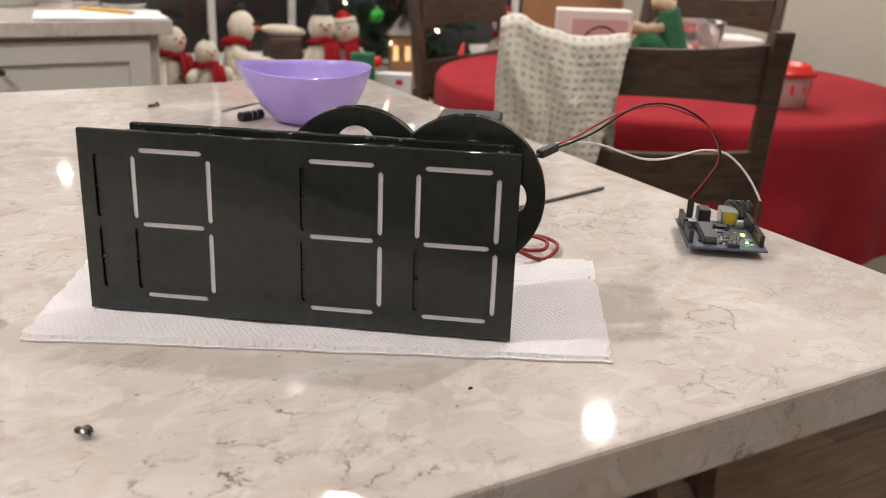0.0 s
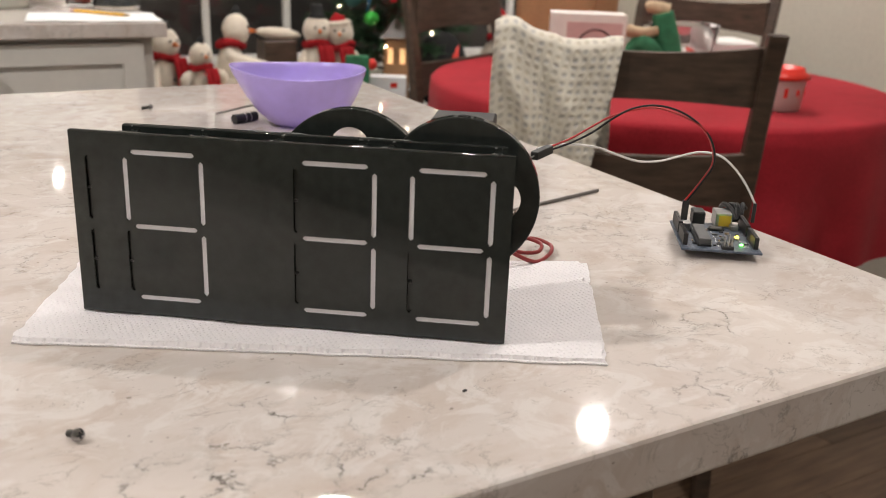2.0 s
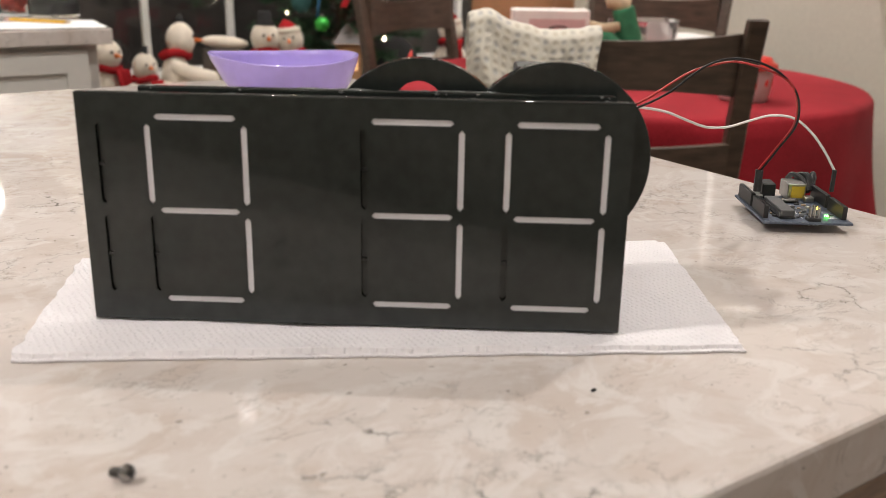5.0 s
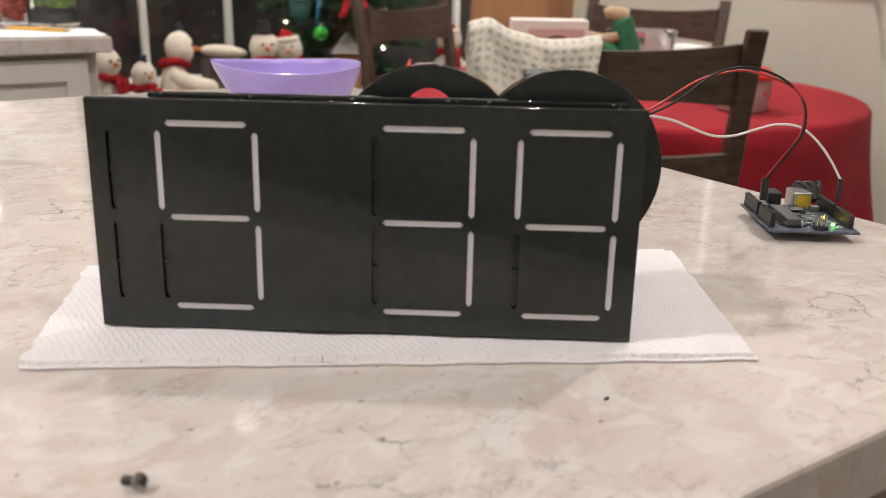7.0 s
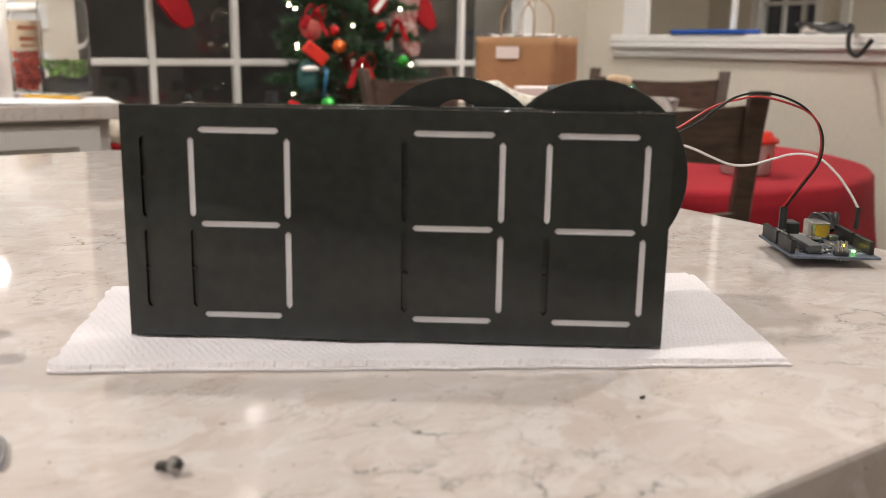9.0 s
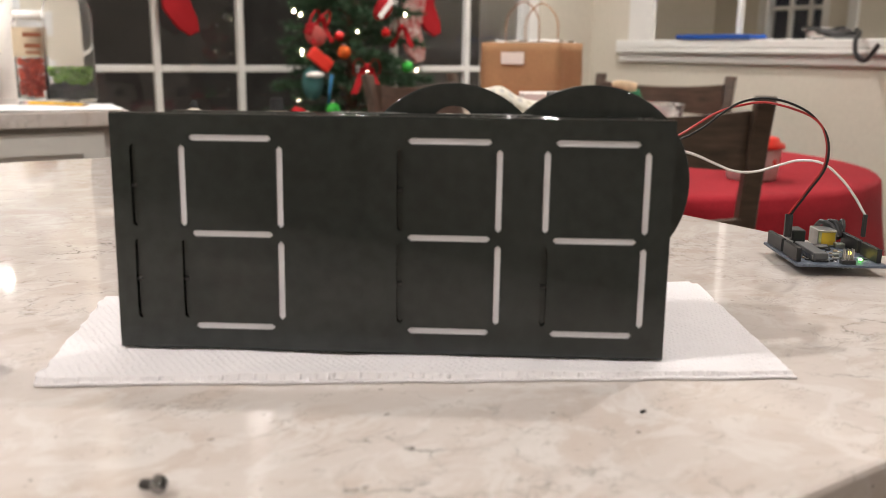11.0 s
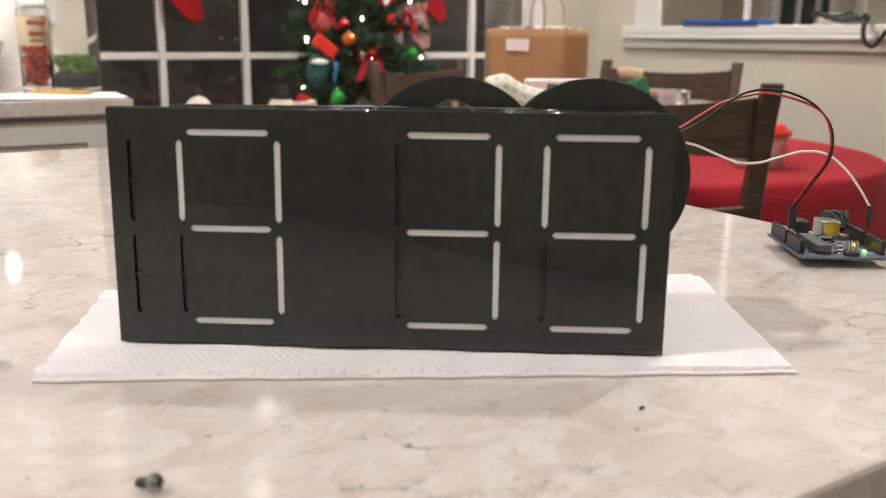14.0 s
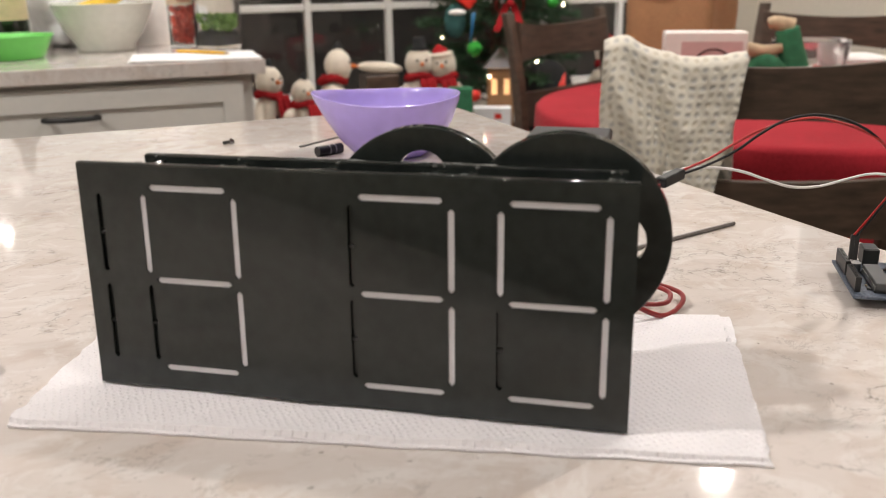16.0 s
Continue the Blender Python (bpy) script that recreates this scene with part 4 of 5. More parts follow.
# ---- ladder-back dining chairs ----
def dining_chair(m):
    """Back at the local origin, seat towards +y."""
    c = thing("dining_chair", "dark-stained wooden ladder-back dining chair", "chair", m, "dining chairs")
    for s in (-1, 1):
        b = bmesh.new()
        zs = [0, 0.25, 0.45, 0.62, 0.78, 0.90, 0.972]
        ys = [-0.03, 0.012, 0.03, 0.022, 0.004, -0.018, -0.036]
        rows = []
        for z, y in zip(zs, ys):
            w, d = 0.034, 0.030 if z < 0.9 else 0.026
            x = s * (0.225 + 0.010 * z)
            rows.append([b.verts.new((x + i * w / 2, y + j * d / 2, z)) for i, j in ((-1, -1), (1, -1), (1, 1), (-1, 1))])
        for p, q in zip(rows, rows[1:]):
            for i in range(4):
                b.faces.new((p[i], p[(i + 1) % 4], q[(i + 1) % 4], q[i]))
        b.faces.new(rows[0][::-1])
        b.faces.new(rows[-1])
        bmesh.ops.bevel(b, geom=list(b.edges), offset=0.003, segments=1, affect="EDGES")
        part("back_post", b, M_CHAIR, c)

    def slat(z0, z1, crown):
        def at(u, v):
            x = (u - 0.5) * 0.44
            k = 1 - (2 * u - 1) ** 2
            top = z1 - crown * k
            z = z0 + 0.012 * k + (top - z0 - 0.012 * k) * v
            return (x, -0.022 - 0.022 * k + 0.10 * (0.80 - z) * (0.35 if z > 0.6 else 0.1) + 0.012, z)
        b = sheet(16, 4, at)
        r = bmesh.ops.extrude_face_region(b, geom=list(b.faces))
        bmesh.ops.translate(b, verts=[v for v in r["geom"] if isinstance(v, bmesh.types.BMVert)], vec=(0, 0.018, 0))
        part("slat", b, M_CHAIR, c)

    slat(0.835, 0.945, 0.014)
    slat(0.640, 0.748, 0.008)
    slat(0.500, 0.570, 0.006)
    part("seat", box((0, 0.24, 0.455), (0.47, 0.44, 0.032), 0.010, seg=2), M_CHAIR, c)
    for s in (-1, 1):
        part("front_leg", box((s * 0.205, 0.42, 0.22), (0.038, 0.038, 0.44), 0.004), M_CHAIR, c)
        part("side_rail", box((s * 0.215, 0.22, 0.405), (0.022, 0.36, 0.06), 0.003), M_CHAIR, c)
        part("stretcher", box((s * 0.215, 0.22, 0.17), (0.018, 0.37, 0.026), 0.003), M_CHAIR, c)
    part("front_rail", box((0, 0.42, 0.405), (0.37, 0.022, 0.06), 0.003), M_CHAIR, c)
    return c


CHAIR_A = pose(1.238, 1.395, 0, 0, 0, -32.8)
chair = dining_chair(CHAIR_A)
copy_thing(chair, pose(1.565, 2.62, 0, 0, 0, -155.0))
copy_thing(chair, pose(2.44, 2.455, 0, 0, 0, 114.0))


# towel over the chair's top rail
def drape(u, v):
    """Bunched into a thick fold at one end of the rail, tight on it at the other; hangs in slanting folds."""
    s = v * 0.66 - 0.33
    d = max(0.0, abs(s) - 0.024)
    bunch = math.exp(-((u - 0.14) / 0.18) ** 2)
    x = -0.258 + 0.230 * u + 0.005 * math.sin(7 * v + 1) + 0.010 * noise.noise(Vector((u * 2, v * 5, 4)))
    x -= (0.23 * u + 0.06 * (1 - u)) * d if s < 0 else 0.05 * d
    top = 0.947 - 0.010 * math.sin(math.pi * u) + 0.030 * bunch + 0.008 * math.exp(-((u - 0.42) / 0.12) ** 2)
    lean = u - 1.7 * d
    fold = 0.5 + 0.5 * math.sin(lean * 15.0 + 0.8)
    fold = 0.036 * fold ** 1.6 * min(1.0, d * 9) * (0.45 + 0.75 * (1 - u)) + 0.007 * noise.noise(Vector((lean * 9, d * 8, 1))) + 0.003 * noise.noise(Vector((u * 16, v * 22, 2)))
    if abs(s) < 0.024:
        a = s / 0.024 * math.pi / 2
        return (x, -0.022 + (0.026 + 0.012 * bunch) * math.sin(a), top - 0.010 + 0.014 * math.cos(a) + 0.003 * noise.noise(Vector((u * 12, 0.5, 3))))
    if s < 0:
        return (x, -0.050 - 0.012 * bunch - 0.010 * d - abs(fold), top - 0.010 - d * (1 - 0.10 * math.sin(3 * u)))
    return (x, 0.012 + 0.012 * bunch + 0.05 * d + abs(fold), top - 0.010 - d)


bm = sheet(60, 110, drape)
tow = part("kitchen_towel", bm, M_TOWEL, smooth=True, m=CHAIR_A @ Matrix.Translation((0, 0, 0.004)))
sol = tow.modifiers.new("thick", "SOLIDIFY")
sol.thickness, sol.offset = 0.003, 0.0
for uvl in tow.data.uv_layers:
    for d in uvl.data:
        d.uv = (d.uv[0] * 0.225, d.uv[1] * 0.66)
tagged(tow, "off-white dotted waffle towel hung over a chair back", "towel")

# ---- kitchen counter with drawers ----
CX0, CX1, CYF = -1.7, 0.545, 2.235
bm = box(((CX0 + CX1 + 0.025) / 2, (2.195 + Y1) / 2, TOP - 0.016), (CX1 + 0.025 - CX0, Y1 - 2.195, 0.032))
bmesh.ops.bevel(bm, geom=list(bm.edges), offset=0.0025, segments=2, affect="EDGES", profile=0.5)
tagged(part("counter_worktop", bm, M_QUARTZ), "cream quartz worktop of the wall cabinets", "worktop")


def drawer_cabinet(x0, x1):
    w, xc = x1 - x0, (x0 + x1) / 2
    c = thing("drawer_cabinet", "white kitchen cabinet with framed drawer fronts and black pulls", "cabinet", pose(xc, CYF, 0), "kitchen cabinets")
    part("body", box((0, (Y1 - CYF) / 2, 0.489), (w - 0.001, Y1 - CYF - 0.002, 0.777), 0.002), M_CAB, c)
    part("toe_kick", box((0, 0.32, 0.05), (w - 0.002, 0.5, 0.099), 0.0), M_EDGE, c)
    for z0, z1 in ((0.705, 0.865), (0.42, 0.695), (0.115, 0.41)):
        h, zc = z1 - z0, (z0 + z1) / 2
        zh = zc + 0.022
        d = part("drawer_front", frame_box(w - 0.05, h, 0.045, 0.020, pose(0, -0.011, zc)), M_CAB, c)
        part("panel", box((0, -0.006, zc), (w - 0.135, 0.010, h - 0.085), 0.002), M_CAB, d)
        k = part("handle", tube([(-0.055, -0.038, zh), (-0.042, -0.047, zh), (-0.02, -0.052, zh), (0, -0.054, zh), (0.02, -0.052, zh), (0.042, -0.047, zh), (0.055, -0.038, zh)], 0.0062, 8), M_BLK, d, "matt black bar pull", smooth=True)
        for s in (-1, 1):
            part("post", cyl(0.005, 0.005, 0.027, (0, 0, 0), 12, pose(s * 0.048, -0.021, zh, 90, 0, 0)), M_BLK, d)
    return c


drawer_cabinet(-0.22, CX1 - 0.0)
drawer_cabinet(-0.96, -0.221)
drawer_cabinet(CX0, -0.961)

# ---- wall cabinets over the counter, with small round lamps below ----
def wall_cabinet(x0, x1):
    w, d = x1 - x0, 0.33
    c = thing("wall_cabinet", "white wall cabinet hung over the counter", "cabinet", pose((x0 + x1) / 2, Y1 - 0.010, PUCK_Z + 0.012), "wall cabinets")
    part("body", box((0, -d / 2, 0.40), (w - 0.001, d, 0.80), 0.002), M_CAB, c)
    for s in (-1, 1):
        f = part("door", frame_box(w / 2 - 0.004, 0.79, 0.055, 0.020, pose(s * w / 4, -d - 0.011, 0.40)), M_CAB, c)
        part("panel", box((s * w / 4, -d - 0.006, 0.40), (w / 2 - 0.113, 0.010, 0.681), 0.002), M_CAB, f)
        part("handle", tube([(s * 0.035, -d - 0.023, 0.06), (s * 0.035, -d - 0.045, 0.08), (s * 0.035, -d - 0.045, 0.15), (s * 0.035, -d - 0.023, 0.17)], 0.005, 8), M_BLK, f, "matt black bar pull", smooth=True)
    return c


wall_cabinet(-0.22, 0.52)
wall_cabinet(-0.961, -0.221)
for x, y in PUCKS:
    puck = thing("puck_lamp", "small round lamp under the wall cabinet, switched on", "lamp", pose(x, y, PUCK_Z + 0.012), "puck lamps")
    part("ring", lathe([(0.012, -0.010), (0.033, -0.010), (0.035, -0.007), (0.035, 0.0), (0.012, 0.0), (0.012, -0.010)], 28, cap=False), M_TRIM, puck, smooth=True)
    part("lens", lathe([(0.0, -0.008), (0.0115, -0.008), (0.0115, -0.001), (0.0, -0.001)], 28), M_LAMP, puck, "glowing frosted lens")
    lamp_at(x, y, PUCK_Z - 0.001, 0.75, 0.022, (1.0, 0.96, 0.91))

# ---- bar stool under the overhang ----
stool = thing("bar_stool", "dark wooden bar stool pushed under the island", "stool", pose(0.60, 0.85, 0))
part("seat", lathe([(0, 0.60), (0.16, 0.60), (0.172, 0.612), (0.165, 0.628), (0, 0.622)], 40), M_CHAIR, stool, smooth=True)
for sx in (-1, 1):
    for sy in (-1, 1):
        part("leg", tube([(sx * 0.115, sy * 0.115, 0.602), (sx * 0.145, sy * 0.145, 0.3), (sx * 0.17, sy * 0.17, 0.0)], 0.016, 10, n=3), M_CHAIR, stool)
for a in range(4):
    part("rung", tube([(-0.15, -0.155, 0.22), (0, -0.155, 0.22), (0.15, -0.155, 0.22)], 0.009, 8, n=2), M_CHAIR, stool, m=pose(0, 0, 0, 0, 0, 90 * a))

# ---- things on the dining table ----
M_KRAFT = mat("kraft_paper", (0.36, 0.195, 0.095), 0.85, vary=0.14, scale=9, fine=160, bump=0.3, bump_scale=40)
M_TISSUE = mat("tissue", (0.80, 0.77, 0.74), 0.9, vary=0.05)
M_PINK = mat("pink_card", (0.62, 0.40, 0.38), 0.6, vary=0.06)
M_CREAM = mat("cream_card", (0.80, 0.74, 0.69), 0.6, vary=0.04)
M_DKBROWN = mat("dark_print", (0.10, 0.05, 0.045), 0.6)
M_CLEAR = mat("clear_glass", (0.95, 0.95, 0.95), 0.04, vary=0.0, transmission=0.95, ior=1.2)
M_CLEARP = mat("clear_plastic", (0.95, 0.95, 0.94), 0.03, vary=0.02, transmission=0.97, ior=1.12)
M_FROST = mat("frosted_plastic", (0.80, 0.70, 0.68), 0.35, vary=0.05, transmission=0.35)
M_REDP = mat("red_plastic", (0.66, 0.035, 0.022), 0.35, vary=0.06)
M_GREEN = mat("green_felt", (0.03, 0.16, 0.075), 0.9, vary=0.3, bump=0.4, bump_scale=300)
M_BLOND = mat("straw_yarn", (0.50, 0.37, 0.24), 0.9, vary=0.2, bump=0.5, bump_scale=200)

BAG = pose(1.78, 2.35, TZ + 0.001, 0, 0, -69)
bag = thing("paper_bag", "brown kraft paper gift bag with white tissue standing on the table", "bag", BAG)
bw, bd, bh = 0.27, 0.135, 0.312


def bag_wall(p, q, bulge):
    p, q = Vector(p), Vector(q)
    n = Vector((q.y - p.y, p.x - q.x, 0)).normalized()
    return sheet(10, 12, lambda u, v: p.lerp(q, u) + Vector((0, 0, bh * v)) + n * (bulge * math.sin(math.pi * u) * math.sin(math.pi * min(1, v * 1.1)) + 0.003 * noise.noise(Vector((u * 4, v * 5, bulge * 90)))))


cs = [(-bw / 2, -bd / 2, 0), (bw / 2, -bd / 2, 0), (bw / 2, bd / 2, 0), (-bw / 2, bd / 2, 0)]
for i in range(4):
    b = bag_wall(cs[i], cs[(i + 1) % 4], 0.004 if i % 2 == 0 else -0.012)
    r = bmesh.ops.extrude_face_region(b, geom=list(b.faces))
    inward = -Vector((cs[i][0] + cs[(i + 1) % 4][0], cs[i][1] + cs[(i + 1) % 4][1], 0)).normalized() * 0.0012
    bmesh.ops.translate(b, verts=[v for v in r["geom"] if isinstance(v, bmesh.types.BMVert)], vec=inward)
    part("side", b, M_KRAFT, bag, smooth=True)
part("bottom", box((0, 0, 0.002), (bw - 0.006, bd - 0.006, 0.003)), M_KRAFT, bag)
part("tissue", sheet(24, 12, lambda u, v: ((u - 0.5) * (bw - 0.03), (v - 0.5) * (bd - 0.03), bh + 0.004 + 0.007 * noise.noise(Vector((u * 7, v * 5, 0))))), M_TISSUE, bag, "crumpled white tissue paper")
part("label", box((-0.02, -bd / 2 - 0.0065, bh - 0.045), (0.078, 0.001, 0.034)), M_CREAM, bag, "plain white label")
for s in (-1, 1):
    part("handle", tube([(-0.055, s * 0.056, bh - 0.02), (-0.052, s * 0.056, bh + 0.07), (0.0, s * 0.052, bh + 0.115), (0.052, s * 0.056, bh + 0.07), (0.055, s * 0.056, bh - 0.02)], 0.0022, 6), M_KRAFT, bag, "twisted paper handle")

pink = thing("gift_box", "pale pink and cream card box on the table", "box", pose(1.585, 1.993, TZ + 0.001, 0, 0, -31))
part("box", box((0, 0, 0.092), (0.190, 0.075, 0.186), 0.003), M_CREAM, pink)
part("panel", box((0.014, -0.0382, 0.088), (0.140, 0.0012, 0.150), 0.0), M_PINK, pink, "pink printed panel")
part("print_arc", tube([(0.018 + 0.050 * math.cos(a), -0.0392, 0.088 + 0.058 * math.sin(a)) for a in [math.pi * k / 10 for k in range(11)]], 0.0028, 6, n=3), M_DKBROWN, pink, "dark printed arc")

# small felt doll, plain
bm = bmesh.new()
merge(bm, tube([(0.046, 0, 0.0), (0.042, 0, 0.06), (0.026, 0, 0.12), (0.012, 0, 0.168)], 0.040, 12, taper=0.028), mi=0)
merge(bm, tube([(0.020, -0.02, 0.040), (-0.025, -0.03, 0.088), (-0.052, -0.03, 0.086), (-0.080, -0.03, 0.040)], 0.030, 12, taper=0.022), mi=0)
merge(bm, tube([(0.000, -0.02, 0.128), (-0.040, -0.03, 0.122), (-0.080, -0.03, 0.126)], 0.011, 10, taper=0.016), mi=1)
merge(bm, tube([(0.026, 0, 0.172), (0.004, 0, 0.178), (-0.020, 0, 0.182), (-0.032, 0, 0.178)], 0.019, 12, taper=0.012), mi=1)
tagged(part("felt_doll", bm, [M_GREEN, M_BLOND], smooth=True, m=pose(1.800, 1.972, TZ, 0, 0, -35) @ Matrix.Diagonal((1, 1, 1.10, 1))), "small green felt doll with straw-coloured top", "doll")

gb = thing("glass_bowl", "clear cut-glass bowl with sweets on the table", "bowl", pose(1.975, 2.05, TZ + 0.001))
part("bowl", lathe([(0, 0.0), (0.055, 0.0), (0.06, 0.008), (0.07, 0.03), (0.090, 0.09), (0.098, 0.145), (0.096, 0.147), (0.093, 0.145), (0.085, 0.09), (0.064, 0.034), (0, 0.012)], 48, wobble=lambda a, r, z: (r * (1 + 0.012 * math.cos(16 * a) * min(1, z * 20)), z)), M_CLEAR, gb, smooth=True)
random.seed(3)
for k in range(12):
    a, rr = random.uniform(0, 6.28), random.uniform(0, 0.05)
    tagged(part("wrapped_sweet", ball(0.016, (rr * math.cos(a), rr * math.sin(a), 0.034 + 0.018 * (k % 3)), (1.2, 0.8, 0.7), 10), M_REDP if k % 2 else M_TISSUE, smooth=True, m=pose(1.975, 2.05, TZ)), "small wrapped sweet in the glass bowl", "sweet", "sweets")
nap = thing("napkin_pack", "pack of white paper napkins on the table", "napkins", pose(2.14, 2.06, TZ + 0.001, 0, 0, -20))
for k in range(3):
    part("napkin", box((0.004 * (k - 1), 0.003 * k, 0.016 + 0.033 * k), (0.15, 0.15, 0.031), 0.006), M_TISSUE, nap)

tub = thing("food_container", "clear food container with a red lid on the red cloth", "container", pose(1.83, 1.572, TZ + 0.001))
part("body", lathe([(0, 0), (0.052, 0), (0.056, 0.004), (0.062, 0.070), (0.064, 0.078), (0.061, 0.078), (0.053, 0.006), (0, 0.003)], 40), M_FROST, tub, smooth=True)
part("lid", lathe([(0, 0.088), (0.046, 0.088), (0.050, 0.098), (0.054, 0.098), (0.058, 0.088), (0.069, 0.084), (0.070, 0.074), (0.067, 0.074), (0.066, 0.080), (0, 0.082)], 40), M_REDP, tub, "bright red plastic lid", smooth=True)
for k in range(12):
    part("print_mark", box((0, -0.0605, 0.045), (0.008, 0.002, 0.022 if k % 2 else 0.014), 0.0, pose(0, 0, 0, 0, 0, 30 * k)), M_REDP, tub)

# ---- window seat with plush snowmen ----
BZ0 = 0.54
seat = thing("window_seat", "low white bench below the window", "bench", pose(1.5, 3.03, 0))
part("top", box((0, 0, BZ0 - 0.015), (1.72, 0.56, 0.03), 0.004), M_TRIM, seat)
part("front_panel", box((0, -0.25, (BZ0 - 0.03) / 2), (1.68, 0.02, BZ0 - 0.03), 0.002), M_CAB, seat)
for s in (-1, 1):
    part("end_panel", box((s * 0.83, 0.01, (BZ0 - 0.03) / 2), (0.02, 0.49, BZ0 - 0.03), 0.002), M_CAB, seat)
M_PLUSH = mat("cream_plush", (0.62, 0.555, 0.46), 0.98, vary=0.12, scale=30, fine=250, bump=0.9, bump_scale=260, spec=0.1, sheen=0.4)
M_SCARF = mat("red_knit", (0.33, 0.018, 0.022), 0.95, vary=0.25, fine=300, bump=0.8, bump_scale=300, spec=0.1)
M_COAL = mat("black_felt", (0.012, 0.012, 0.012), 0.95, vary=0.2)
M_CARROT = mat("orange_felt", (0.62, 0.16, 0.04), 0.9)
PLUSH = [M_PLUSH, M_SCARF, M_COAL, M_CARROT, M_GREEN]


def plush(bm, r, c, scale, mi, seed, amp=0.07, seg=22):
    """A soft, uneven stuffed ball added to bm."""
    b = ball(r, (0, 0, 0), scale, seg)
    for v in b.verts:
        v.co *= 1 + amp * noise.noise(v.co * (2.2 / r) + Vector((seed, 0, 0))) + 0.3 * amp * noise.noise(v.co * (6 / r))
    merge(bm, b, Matrix.Translation(c), mi)


def snowman(x, y, h, turn, hat, arm_ends=None, lean=0.0, tail=1.0, nod=0.0, label="", seed=0.0, slim=0.74):
    """One plain mesh: stuffed body, head, scarf, hat, arms and feet. Its front is -y."""
    r = h * 0.20
    bm = bmesh.new()
    plush(bm, r * 1.02, (0, 0, r * 0.90), (1.0, 0.92, 0.95), 0, seed)
    plush(bm, r * 0.82, (0, 0, r * 1.95), (0.98, 0.86, 1.15), 0, seed + 3)
    plush(bm, r * 0.63, (0, -r * nod, r * 3.34), (1.20, 1.10, 0.98), 0, seed + 5, 0.05)
    merge(bm, lathe([(r * 0.46, r * 2.66), (r * 0.74, r * 2.70), (r * 0.80, r * 2.86), (r * 0.66, r * 2.98), (r * 0.46, r * 3.0)], 24, wobble=lambda t, q, z: (q * (1 + 0.05 * math.sin(7 * t)), z + r * 0.07 * math.sin(2 * t + seed))), mi=1)
    for k, l in ((0.10, 1.0), (0.42, 0.72)) if tail else ():
        strip = sheet(4, 10, lambda u, v: (r * (k + 0.15 * v + (u - 0.5) * 0.52), -r * (0.74 + 0.34 * math.sin(math.pi * min(1, 0.75 * v + 0.1)) + 0.03 * math.sin(9 * u)), r * (2.80 - 1.5 * tail * l * v)))
        e = bmesh.ops.extrude_face_region(strip, geom=list(strip.faces))
        bmesh.ops.translate(strip, verts=[v for v in e["geom"] if isinstance(v, bmesh.types.BMVert)], vec=(0, -r * 0.08, 0))
        merge(bm, strip, mi=1)
    for i, s in enumerate((-1, 1)):
        ball(r * 0.065, (s * r * 0.24, -r * (0.66 + nod), r * 3.47), seg=8, bm=bm, mi=2)
        hx, hy, hz = (arm_ends or ((-1.12, -0.5, 1.25), (1.12, -0.5, 1.25)))[i]
        merge(bm, tube([(s * r * 0.55, 0, r * 2.42), (r * (s * 0.75 + hx) / 2, r * hy * 0.35, r * (2.45 + hz) / 2), (r * hx, r * hy, r * hz)], r * 0.27, 12, taper=r * 0.33), mi=0)
        plush(bm, r * 0.34, (r * hx, r * hy, r * hz), (1, 1, 1), 0, seed + s, 0.05, 14)
        plush(bm, r * 0.42, (s * r * 0.55, -r * 0.85, r * 0.36), (0.95, 1.25, 0.85), 0, seed + 2 * s, 0.05, 14)
    for k in range(3):
        ball(r * 0.085, (-r * 0.18, -r * (1.03 - 0.06 * k), r * (0.95 + 0.5 * k)), (1, 0.6, 1), 8, bm=bm, mi=2)
    merge(bm, cyl(r * 0.11, 0.001, r * 0.46, (0, 0, 0), 10, pose(0, -r * (0.64 + nod), r * 3.33, 92, 0, 0)), mi=3)
    cap = Matrix.Translation((0, -r * nod, r * 0.46)) @ Matrix.Scale(0.86, 4)
    if hat == "black":
        merge(bm, lathe([(0, r * 3.98), (r * 0.62, r * 3.92), (r * 0.64, r * 3.99), (r * 0.42, r * 4.04), (r * 0.40, r * 4.42), (r * 0.33, r * 4.50), (0, r * 4.48)], 22), cap, mi=2)
    elif hat == "red":
        merge(bm, tube([(0, 0, r * 3.75), (r * 0.04, 0, r * 3.98), (r * 0.12, 0, r * 4.20)], r * 0.72, 16, taper=r * 0.30), cap, mi=1)
        merge(bm, lathe([(r * 0.62, r * 3.66), (r * 0.78, r * 3.72), (r * 0.79, r * 3.86), (r * 0.64, r * 3.94)], 22), cap, mi=0)
    else:
        merge(bm, tube([(0, 0, r * 4.02), (r * 0.10, 0, r * 4.22), (r * 0.26, 0, r * 4.34)], r * 0.34, 12, taper=r * 0.10), cap, mi=2)
    return tagged(part("plush_snowman", bm, PLUSH, smooth=True, m=pose(x, y, BZ0 + 0.001, 0, lean, turn) @ Matrix.Diagonal((slim, slim, 1, 1))), label, "plush toy", "plush snowmen")


